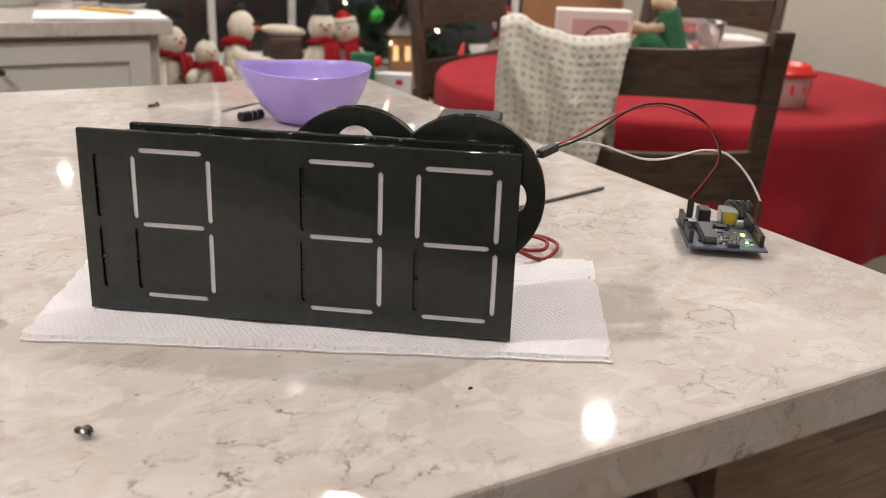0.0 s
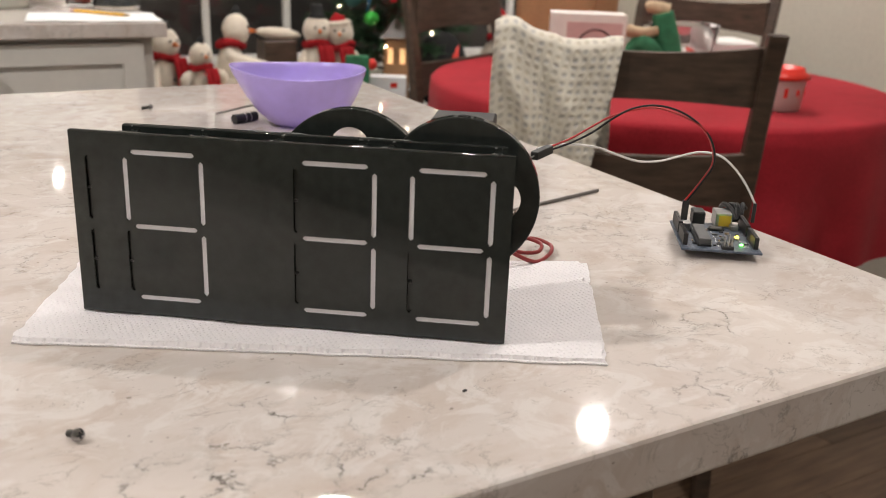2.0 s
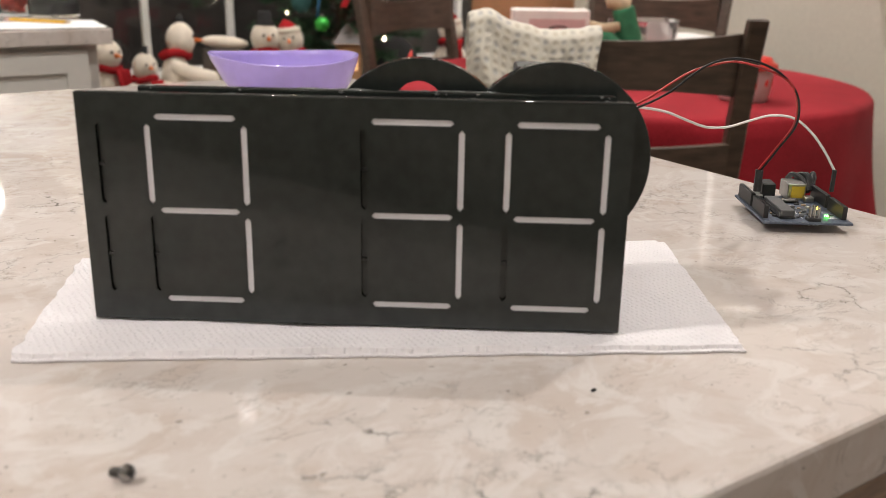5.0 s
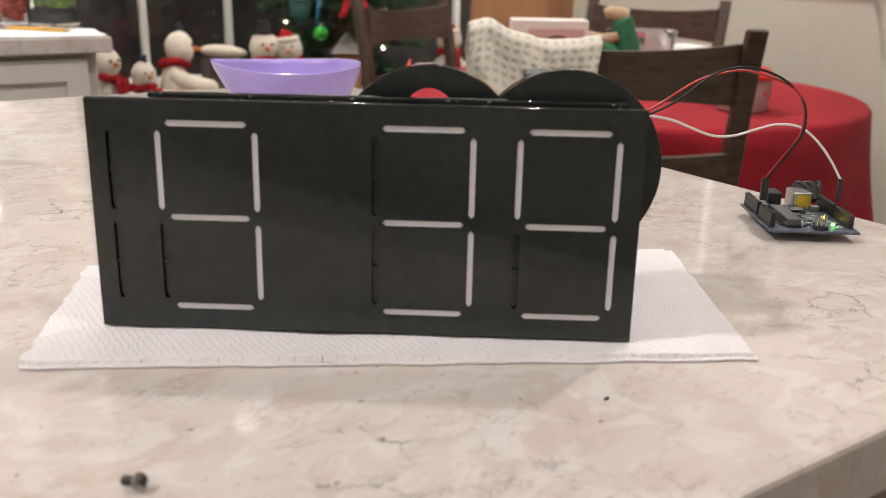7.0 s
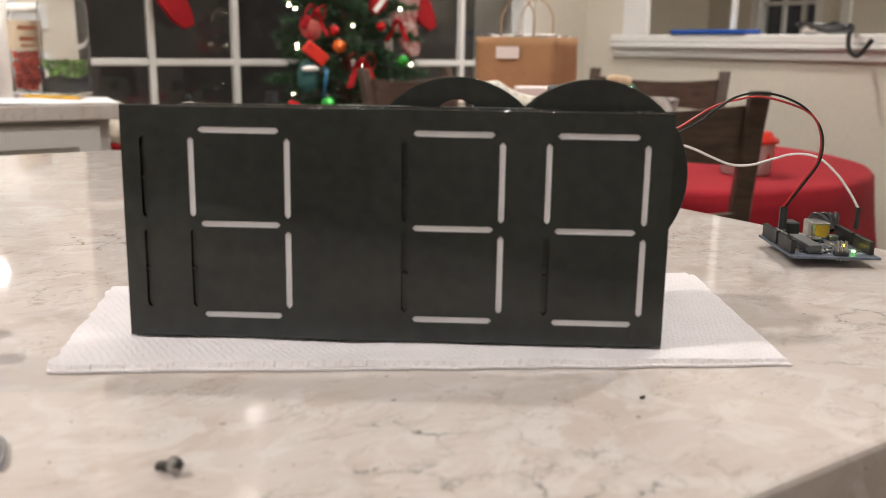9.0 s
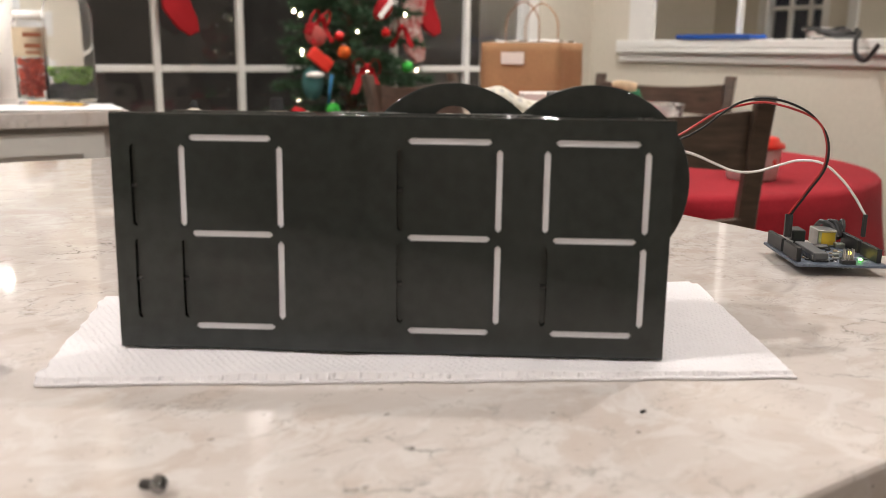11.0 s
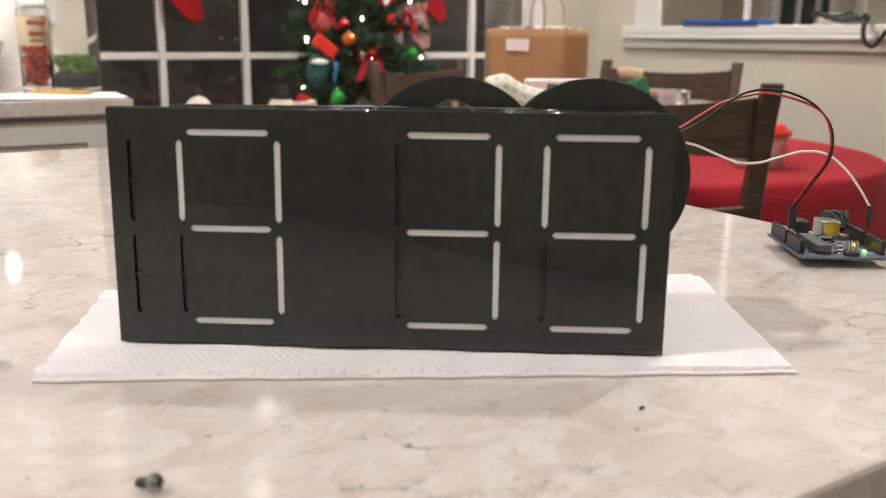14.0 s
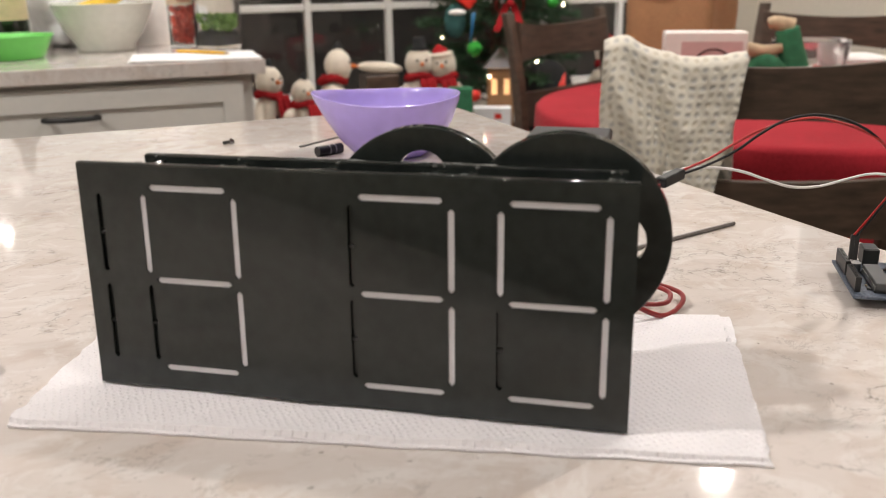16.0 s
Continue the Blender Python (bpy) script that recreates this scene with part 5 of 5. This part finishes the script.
snowman(0.700, 2.86, 0.365, 28, "none", tail=1.5, nod=0.15, label="slim plush snowman with a long red scarf and black buttons", seed=1.0)
snowman(0.795, 2.82, 0.315, 12, "none", ((-1.3, -0.4, 2.2), (1.3, -0.4, 2.3)), nod=0.1, label="small plush snowman with a red scarf", seed=4.0)
snowman(0.905, 2.90, 0.410, 62, "none", ((-0.75, -1.9, 1.9), (0.75, -1.7, 1.6)), 6, 0.0, 0.3, label="cream plush snowman turned sideways with an orange nose", seed=7.0)
snowman(1.195, 2.90, 0.405, -8, "black", nod=0.1, label="plush snowman with a black hat and red scarf", seed=11.0)
snowman(1.300, 2.87, 0.395, -25, "red", lean=-7, nod=0.1, label="plush snowman with a red and white hat", seed=15.0)
snowman(1.93, 2.95, 0.40, -35, "red", label="plush snowman with a red hat beside the window", seed=19.0)
tagged(part("plush_cushion", ball(0.030, (0, 0, 0), (2.5, 0.8, 0.66), 20), M_PLUSH, smooth=True, m=pose(1.075, 2.93, BZ0 + 0.2585, 0, 6, -5)), "long cream plush cushion lying on a dark box", "cushion")
tagged(part("dark_box", box((1.075, 2.945, BZ0 + 0.1195), (0.11, 0.09, 0.237), 0.004), M_CHAIR), "dark brown wooden box on the window seat", "box")
gift = thing("gift_parcel", "small green parcel with a red rosette", "parcel", pose(1.285, 2.775, BZ0 + 0.001, 0, 0, -20))
part("parcel", box((0, 0, 0.066), (0.075, 0.045, 0.130), 0.003, pose(0, 0, 0.07)), M_GREEN, gift)
part("base", box((0, 0, 0.0355), (0.06, 0.04, 0.071), 0.003), M_WHITE, gift)
part("rosette", ball(0.018, (0.045, -0.012, 0.175), (1, 0.6, 1), 12), M_REDP, gift, "red rosette", smooth=True)
house = thing("lantern", "small lit lantern house on the window seat", "lantern", pose(1.455, 2.84, BZ0 + 0.001, 0, 0, -25))
M_WARM = mat("warm_window", (1.0, 0.55, 0.25), 0.6, vary=0.2, scale=60, emit=0.9)
part("body", box((0, 0, 0.125), (0.085, 0.07, 0.25), 0.004), M_KRAFT, house)
part("roof", cyl(0.075, 0.004, 0.06, (0, 0, 0.25), 4, pose(0, 0, 0, 0, 0, 45)), M_CHAIR, house)
for dx in (-0.02, 0.02):
    part("window", box((dx, -0.0358, 0.19), (0.018, 0.002, 0.05)), M_WARM, house, "glowing window")
box_w = thing("white_box", "white cardboard box with a small red mark", "box", pose(1.40, 2.785, BZ0 + 0.001, 0, 0, -28))
part("box", box((0, 0, 0.066), (0.12, 0.06, 0.13), 0.002), M_WHITE, box_w)
part("mark", box((0.02, -0.0305, 0.105), (0.022, 0.001, 0.016)), M_REDP, box_w)
bk = thing("black_parcel", "round black parcel with a red band", "parcel", pose(1.62, 2.83, BZ0 + 0.001, 0, 0, -30))
part("body", ball(0.085, (0, 0, 0.135), (1.1, 0.7, 1.55), 20), M_COAL, bk, smooth=True)
part("band", lathe([(0.075, -0.012), (0.079, -0.010), (0.079, 0.010), (0.075, 0.012)], 24, m=pose(0.05, 0, 0.16, 0, 90, 0) @ Matrix.Diagonal((0.9, 0.65, 1, 1))), M_REDP, bk, "red band")

# ---- Christmas tree ----
random.seed(11)
TREE = Vector((1.530, 3.03, BZ0))
M_NEEDLE = mat("fir_needles", (0.032, 0.080, 0.036), 0.7, vary=0.5, scale=14, fine=120)
M_BARK = mat("bark", (0.075, 0.045, 0.028), 0.9, vary=0.3)
tree = thing("christmas_tree", "decorated green fir tree with lights on the window seat", "tree", Matrix.Translation(TREE))
part("trunk", cyl(0.022, 0.006, 1.28, (0, 0, 0.02), 10), M_BARK, tree)
part("stand", lathe([(0, 0), (0.09, 0), (0.09, 0.02), (0.03, 0.06), (0, 0.06)], 24), M_COAL, tree)
verts, faces = [], []
limbs = bmesh.new()
tips = []
for k in range(210):
    z = 0.10 + 1.12 * (k / 210) ** 0.9
    reach = (0.245 * (1 - (z - 0.10) / 1.40) + 0.055) * random.uniform(0.75, 1.12)
    a = k * 2.39996 + random.uniform(-0.3, 0.3)
    d = Vector((math.cos(a), math.sin(a), random.uniform(-0.15, 0.22))).normalized()
    if TREE.y + d.y * reach > 3.33:
        reach = max(0.05, (3.33 - TREE.y) / d.y)
    tube([(0, 0, z), d * reach * 0.5 + Vector((0, 0, z + 0.01)), d * reach + Vector((0, 0, z))], 0.004, 4, limbs, 2, 0.0015)
    tips.append(d * reach + Vector((0, 0, z)))
    for i in range(int(reach * 1250)):
        t = random.uniform(0.22, 1.02)
        p = d * reach * t + Vector((0, 0, z + 0.01 * math.sin(math.pi * t)))
        n = Vector((random.gauss(0, 1), random.gauss(0, 1), random.gauss(0, 0.8) + 0.2)).normalized()
        n = (n + d * 0.7).normalized()
        side = n.cross(Vector((random.gauss(0, 1), random.gauss(0, 1), random.gauss(0, 1)))).normalized()
        l, w = random.uniform(0.022, 0.042), random.uniform(0.0018, 0.0034)
        i0 = len(verts)
        verts += [p - side * w, p + side * w, p + n * l]
        faces.append((i0, i0 + 1, i0 + 2))
part("branch", limbs, M_BARK, tree, "thin brown fir branches", kind="stuff")
me = bpy.data.meshes.new("crown")
me.from_pydata([tuple(v) for v in verts], [], faces)
me.materials.append(M_NEEDLE)
crown = new("crown", me)
crown.parent = tree
tagged(crown, "dense dark green fir needles", kind="stuff")

M_BULB = mat("warm_bulb", (1.0, 0.80, 0.55), 0.5, vary=0.0, emit=30.0)
front = sorted([p for p in tips if p.y < 0.06 and 0.20 < p.z < 0.95], key=lambda p: p.x * 3.1 + p.z * 7.7 - int(p.x * 3.1 + p.z * 7.7))


def bulb(p, parent_label="small lit fairy light"):
    b = thing("fairy_light", parent_label, "fairy light", Matrix.Translation(p), "fairy lights")
    part("bulb", ball(0.0042, (0, 0, 0), (1, 1, 1.5), 8), M_BULB, b, smooth=True)
    part("socket", cyl(0.0032, 0.0032, 0.009, (0, 0, 0.005), 8), M_COAL, b)


for p in front[:30]:
    bulb(TREE + p * 0.99)
for x, y, z in ((0.775, 2.765, 0.02), (0.86, 2.765, 0.10), (0.873, 2.77, 0.085), (1.255, 2.76, 0.10), (1.66, 2.76, 0.12), (1.905, 2.885, 0.14), (1.10, 2.80, 0.01), (1.33, 2.77, 0.01)):
    bulb((x, y, BZ0 + z + 0.006), "small lit fairy light draped along the window seat")


def bauble(p, r, material, label):
    b = thing("bauble", label, "bauble", Matrix.Translation(p), "tree baubles")
    part("ball", ball(r, (0, 0, 0), seg=18), material, b, smooth=True)
    part("cap", cyl(r * 0.25, r * 0.22, r * 0.3, (0, 0, r * 0.95), 10), M_METAL, b)


M_BG = mat("green_glass", (0.05, 0.42, 0.06), 0.12, vary=0.1, metal=0.5)
M_BO = mat("orange_glass", (0.75, 0.16, 0.03), 0.15, vary=0.1, metal=0.5)
M_BR = mat("red_glass", (0.55, 0.02, 0.02), 0.15, vary=0.1, metal=0.4)
bauble((1.345, 2.80, 0.855), 0.024, M_BG, "shiny green bauble hanging on the tree")
bauble((1.402, 2.83, 1.035), 0.022, M_BO, "shiny orange bauble hanging on the tree")
bauble((1.62, 2.80, 0.99), 0.020, M_BG, "shiny green bauble hanging on the tree")
for x, y, z in ((1.40, 2.86, 1.085), (1.50, 2.80, 0.90), (1.44, 2.88, 1.26), (1.56, 2.84, 1.10)):
    bauble((x, y, z), 0.016, M_BR, "small red bauble hanging on the tree")


def bow(p, s, turn):
    b = thing("ribbon_bow", "red ribbon bow tied on the tree", "bow", Matrix.Translation(p) @ pose(0, 0, 0, 0, 0, turn) @ Matrix.Scale(s, 4), "tree bows")
    for k in (-1, 1):
        part("loop", sheet(10, 3, lambda u, v: (k * 0.055 * math.sin(math.pi * u) * (0.6 + 0.4 * u), 0.012 * (v - 0.5) - 0.012 * math.sin(2 * math.pi * u), 0.030 * math.sin(2 * math.pi * u) * 0.9)), M_SCARF, b)
        part("tail", sheet(6, 2, lambda u, v: (k * (0.008 + 0.035 * u) + 0.022 * (v - 0.5), -0.006 + 0.006 * math.sin(5 * u), -0.085 * u)), M_SCARF, b)
    part("knot", ball(0.012, (0, -0.006, 0), seg=10), M_SCARF, b, smooth=True)
    for o in b.children:
        md = o.modifiers.new("thick", "SOLIDIFY")
        md.thickness = 0.0015


bow((1.462, 2.79, 0.990), 1.0, -20)
bow((1.345, 2.88, 1.14), 0.9, 15)
bow((1.64, 2.87, 1.12), 0.8, -35)
red_pack = thing("hanging_ornament", "red fabric parcel ornament hanging on the tree", "ornament", Matrix.Translation((1.332, 2.86, 1.012)) @ pose(0, 0, 0, 0, 38, -10))
part("parcel", box((0, 0, 0), (0.085, 0.022, 0.042), 0.006, seg=2), M_REDP, red_pack)
face_orn = thing("hanging_ornament", "teal and grey felt ornament hanging on the tree", "ornament", Matrix.Translation((1.312, 2.875, 0.938)))
part("body", ball(0.042, (0, 0, 0), (0.9, 0.5, 1.3), 16), mat("teal_felt", (0.03, 0.10, 0.095), 0.95, vary=0.2), face_orn, smooth=True)
part("band", ball(0.016, (0, -0.018, 0.026), (2.0, 0.6, 0.6), 12), M_TISSUE, face_orn, smooth=True)
ici = thing("hanging_ornament", "slim blue glass icicle hanging on the tree", "ornament", Matrix.Translation((1.350, 2.83, 0.915)) @ pose(0, 0, 0, 0, 8, 0))
part("icicle", cyl(0.002, 0.007, 0.10, (0, 0, -0.05), 10), mat("blue_glass", (0.05, 0.22, 0.42), 0.1, vary=0.2, transmission=0.4), ici, smooth=True)
wht = thing("hanging_ornament", "white and red striped felt ornament hanging on the tree", "ornament", Matrix.Translation((1.555, 2.85, 1.175)) @ pose(0, 0, 0, 0, 40, 0))
part("body", ball(0.040, (0, 0, 0), (0.75, 0.5, 1.1), 14), M_SCARF, wht, smooth=True)
part("stripe", box((0, -0.021, 0), (0.018, 0.004, 0.075), 0.002), M_TISSUE, wht)
felt = thing("hanging_ornament", "faded red felt mitten ornament hanging on the tree", "ornament", Matrix.Translation((1.325, 2.875, 1.085)) @ pose(0, 0, 0, 0, 20, 0))
part("mitten", ball(0.038, (0, 0, 0), (1.0, 0.4, 0.85), 16), mat("faded_red_felt", (0.36, 0.07, 0.06), 0.95, vary=0.25, bump=0.4), felt, smooth=True)
part("cuff", box((-0.028, 0, 0.012), (0.022, 0.034, 0.040), 0.006), M_SCARF, felt)


# ---- stockings on the window bars ----
def stocking(p, s, turn, material, label):
    pts = [(-0.045, 0.15), (0.045, 0.15), (0.048, 0.02), (0.085, -0.045), (0.095, -0.085), (0.065, -0.105), (0.02, -0.085), (-0.035, -0.03), (-0.048, 0.03)]
    b = slab([(x * s, z * s) for x, z in pts], [], -0.010, 0.010)
    bmesh.ops.bevel(b, geom=[e for e in b.edges if abs(e.verts[0].co.y - e.verts[1].co.y) < 1e-5 and len(e.link_faces) == 2 and e.calc_face_angle(0) > 0.8], offset=0.004, segments=2, affect="EDGES")
    t = thing("stocking", label, "stocking", Matrix.Translation(p) @ pose(0, 0, 0, 0, turn, 0), "hanging stockings")
    part("sock", b, material, t)
    part("cuff", box((0, 0, 0.165 * s), (0.105 * s, 0.028, 0.04 * s), 0.005), M_TISSUE, t)
    part("hanger", tube([(0.03 * s, 0.0, 0.18 * s), (0.035 * s, 0.01, 0.22 * s), (0.03 * s, 0.03, 0.25 * s)], 0.0015, 6), M_TISSUE, t)


M_PATT = mat("patterned_knit", (0.30, 0.03, 0.03), 0.95, vary=0.0, scale=38, fine=70, second=(0.52, 0.40, 0.36))
stocking((1.005, 3.30, 1.195), 1.0, 8, M_SCARF, "plain red fabric stocking hanging at the window")
stocking((1.90, 3.27, 1.12), 1.05, 14, M_PATT, "patterned red and grey stocking hanging at the window")
stocking((1.985, 3.30, 1.21), 1.0, 6, M_SCARF, "plain red fabric stocking hanging at the window")

# ---- things on the kitchen counter ----
sheets = thing("paper_sheet", "loose white paper sheets on the counter", "paper", pose(0.435, 2.325, TOP + 0.0005, 0, 0, -7))
part("sheet", sheet(12, 10, lambda u, v: ((u - 0.5) * 0.275, (v - 0.5) * 0.205, 0.0012 + 0.0015 * noise.noise(Vector((u * 3, v * 3, 0))))), M_WHITE, sheets)
part("sheet", box((0.005, 0.012, 0.0001), (0.27, 0.2, 0.0003), 0, pose(0, 0, 0, 0, 0, 5)), M_WHITE, sheets)
pen = thing("pencil", "yellow wooden pencil lying on the paper", "pencil", Matrix.Translation((0.457, 2.375, TOP + 0.0062)) @ pose(0, 0, 0, 90, 0, 38))
part("shaft", cyl(0.0038, 0.0038, 0.150, (0, 0, -0.075), 6), mat("yellow_lacquer", (0.75, 0.42, 0.04), 0.35), pen)
part("point", cyl(0.0038, 0.0004, 0.016, (0, 0, 0.075), 6), M_BLOND, pen)
part("eraser", cyl(0.0038, 0.0038, 0.012, (0, 0, -0.087), 10), M_PINK, pen)

jar = thing("terrarium_jar", "clear plastic jar with moss and a dark stone inside", "jar", pose(0.530, 2.575, TOP))
part("jar", lathe([(0, 0), (0.054, 0), (0.058, 0.006), (0.058, 0.20), (0.050, 0.235), (0.040, 0.245), (0.040, 0.265), (0.038, 0.265), (0.038, 0.244), (0.048, 0.232), (0.056, 0.198), (0.056, 0.008), (0, 0.004)], 40), M_CLEARP, jar, smooth=True)
part("soil", lathe([(0, 0.006), (0.054, 0.008), (0.054, 0.030), (0.035, 0.045), (0, 0.050)], 24), mat("dark_soil", (0.035, 0.038, 0.045), 0.9, vary=0.4, fine=200), jar)
bm = bmesh.new()
for k in range(60):
    a, rr = random.uniform(0, 6.28), 0.046 * math.sqrt(random.random())
    ball(random.uniform(0.006, 0.013), (rr * math.cos(a), rr * math.sin(a), random.uniform(0.045, 0.078)), (1, 1, 0.8), 6, bm=bm)
part("moss", bm, mat("moss", (0.17, 0.32, 0.06), 0.95, vary=0.4, scale=90), jar, "bright green moss")
tubj = thing("snack_tub", "clear tub of red sweets with a beige label on the counter", "tub", pose(0.455, 2.655, TOP))
part("tub", lathe([(0, 0), (0.035, 0), (0.037, 0.004), (0.037, 0.185), (0.033, 0.195), (0.031, 0.195), (0.0345, 0.183), (0.0345, 0.006), (0, 0.003)], 32), M_CLEARP, tubj, smooth=True)
part("lid", lathe([(0, 0.196), (0.034, 0.196), (0.035, 0.199), (0.035, 0.214), (0, 0.215)], 32), M_TISSUE, tubj, smooth=True)
bm = bmesh.new()
for k in range(130):
    a, rr = random.uniform(0, 6.28), 0.027 * math.sqrt(random.random())
    ball(0.0085, (rr * math.cos(a), rr * math.sin(a), 0.012 + 0.085 * random.random()), (1, 1, 0.8), 6, bm=bm)
tagged(part("sweets", bm, mat("red_sweets", (0.80, 0.10, 0.06), 0.4, vary=0.4, scale=60), tubj, "heap of red sweets"), kind="stuff")
part("label", lathe([(0.0375, 0.105), (0.0382, 0.105), (0.0382, 0.175), (0.0375, 0.175)], 32, cap=False), mat("beige_label", (0.62, 0.50, 0.36), 0.6), tubj, "beige paper label")
for k, z in ((0, 0.158), (1, 0.132), (2, 0.116)):
    part("print_bar", box((0, -0.0385, z), (0.040 - 0.004 * k, 0.0012, 0.010 if k != 2 else 0.005)), mat("label_print", (0.36, 0.12, 0.06), 0.6), tubj)
big = thing("mixing_bowl", "large pale glazed mixing bowl holding bananas", "bowl", pose(0.262, 2.63, TOP))
part("bowl", lathe([(0, 0), (0.066, 0), (0.070, 0.006), (0.068, 0.012), (0.092, 0.045), (0.112, 0.085), (0.120, 0.112), (0.123, 0.114), (0.118, 0.115), (0.107, 0.085), (0.085, 0.046), (0.05, 0.018), (0, 0.014)], 48), mat("pale_glaze", (0.60, 0.60, 0.545), 0.25, vary=0.06, coat=0.3), big, smooth=True)
for k in range(3):
    tagged(part("banana", tube([(-0.06, 0.01 * k, 0.095), (-0.02, 0.014 * k, 0.108), (0.03, 0.016 * k, 0.124), (0.07, 0.018 * k, 0.155)], 0.0165, 10, taper=0.010), mat("banana_skin", (0.78, 0.50, 0.04), 0.5, vary=0.15, scale=30), smooth=True, m=pose(0.262, 2.60, TOP, 0, 0, 12 * k - 8)), "ripe yellow banana lying in the mixing bowl", "banana", "bananas")
gbowl = thing("green_bowl", "bright green plastic bowl on the counter", "bowl", pose(0.048, 2.50, TOP))
part("shell", lathe([(0, 0), (0.070, 0), (0.075, 0.004), (0.096, 0.050), (0.099, 0.053), (0.095, 0.052), (0.072, 0.007), (0, 0.004)], 40), mat("green_plastic", (0.16, 0.62, 0.12), 0.4, vary=0.05), gbowl, smooth=True)
bot = thing("bottle", "dark glass bottle with a beige label on the counter", "bottle", pose(0.043, 2.70, TOP))
part("glass", lathe([(0, 0), (0.044, 0), (0.047, 0.005), (0.047, 0.19), (0.04, 0.215), (0.018, 0.24), (0.0145, 0.30), (0, 0.30)], 36), mat("dark_bottle", (0.012, 0.016, 0.010), 0.08), bot, smooth=True)
part("label", lathe([(0.0472, 0.078), (0.0482, 0.078), (0.0482, 0.17), (0.0472, 0.17)], 36, cap=False), mat("bottle_label", (0.60, 0.50, 0.30), 0.6), bot, "beige paper label")
roll = thing("paper_roll", "white kitchen paper roll standing on the counter", "paper roll", pose(0.385, 2.795, TOP))
part("roll", lathe([(0.02, 0), (0.056, 0), (0.057, 0.002), (0.057, 0.258), (0.056, 0.26), (0.02, 0.26), (0.02, 0)], 36, cap=False), M_TISSUE, roll, smooth=True)
bagw = thing("plastic_bag", "crumpled white plastic bag on the counter", "bag", pose(0.205, 2.795, TOP))
part("bag", ball(0.10, (0, 0, 0.085), (1.2, 0.42, 0.9), 28), mat("white_film", (0.74, 0.75, 0.77), 0.3, vary=0.06, bump=1.0, bump_scale=25), bagw, smooth=True)
for v in bagw.children[0].data.vertices:
    v.co += Vector(v.normal) * (0.03 * noise.noise(v.co * 22) + 0.012 * noise.noise(v.co * 60))
    v.co.z = max(v.co.z, 0.001)

# ---- things on the ledge ----
tr = thing("blue_tray", "flat blue plastic tray lying on the white ledge", "tray", pose(2.905, 2.60, OPEN_Z + 0.001, 0, 0, 0))
M_TRAY = mat("blue_plastic", (0.02, 0.10, 0.42), 0.4, vary=0.1)
part("base", box((0, 0, 0.005), (0.10, 0.36, 0.008), 0.003), M_TRAY, tr)
for s in (-1, 1):
    part("rim", box((s * 0.046, 0, 0.013), (0.008, 0.36, 0.010), 0.003), M_TRAY, tr)
cab = thing("cable_bundle", "bundle of grey and black cables on the white ledge", "cable", pose(2.915, 2.10, OPEN_Z + 0.001))
random.seed(4)
for k in range(4):
    part("loop", tube([(0.035 * math.cos(a) * (1 + 0.1 * k), 0.075 * math.sin(a) + 0.02 * k, 0.007 + 0.009 * k + 0.006 * math.sin(3 * a)) for a in [6.2 * i / 9 + k for i in range(10)]], 0.0048, 8, n=4), M_BLK if k % 2 else M_GREY, cab)
part("adapter", box((-0.01, 0.06, 0.02), (0.05, 0.07, 0.034), 0.006), M_TISSUE, cab, "pale grey adapter")
part("cord", tube([(0.02, -0.05, 0.03), (-0.04, -0.10, 0.02), (-0.09, -0.13, 0.010), (-0.12, -0.14, -0.01), (-0.125, -0.15, -0.05), (-0.12, -0.18, -0.07), (-0.118, -0.22, -0.02)], 0.008, 8), M_BLK, cab, "black cord hanging over the edge")

# ---- white tiles behind the counter ----
M_TILE = mat("white_tile", (0.74, 0.75, 0.75), 0.15, vary=0.03, rand=0.04)
tile_me = bpy.data.meshes.new("tile")
b = box((0, 0, 0), (0.1485, 0.008, 0.0735), 0.0015)
b.to_mesh(tile_me)
b.free()
tile_me.materials.append(M_TILE)
wall_k = bpy.data.objects["wall_kitchen"]
for j in range(8):
    for i in range(9):
        t = new("tile", tile_me)
        t.parent = wall_k
        t.location = (0.545 - 0.075 - 0.15 * i - (0.075 if j % 2 else 0.0), Y1 - 0.0035, TOP + 0.0385 + 0.075 * j)

# ---- floor planks, last ----
random.seed(5)
plank_len, plank_w = 1.22, 0.125
floor_ob = bpy.data.objects["floor"]
plank_meshes = {}


def plank_mesh(l):
    key = round(l, 3)
    if key not in plank_meshes:
        b = box((0, 0, 0), (l - 0.0016, plank_w - 0.0016, 0.012), 0.0008)
        me = bpy.data.meshes.new("plank")
        b.to_mesh(me)
        b.free()
        me.materials.append(M_FLOOR)
        plank_meshes[key] = me
    return plank_meshes[key]


y, row = Y0, 0
while y < YW:
    x = X0 - [0.0, 0.41, 0.82, 0.2, 0.6][row % 5]
    while x < XF:
        a, c = max(x, X0), min(x + plank_len, XF)
        if c - a > 0.05:
            p = new("plank", plank_mesh(c - a))
            p.parent = floor_ob
            p.location = ((a + c) / 2, y + plank_w / 2, -0.006)
        x += plank_len
    y += plank_w
    row += 1
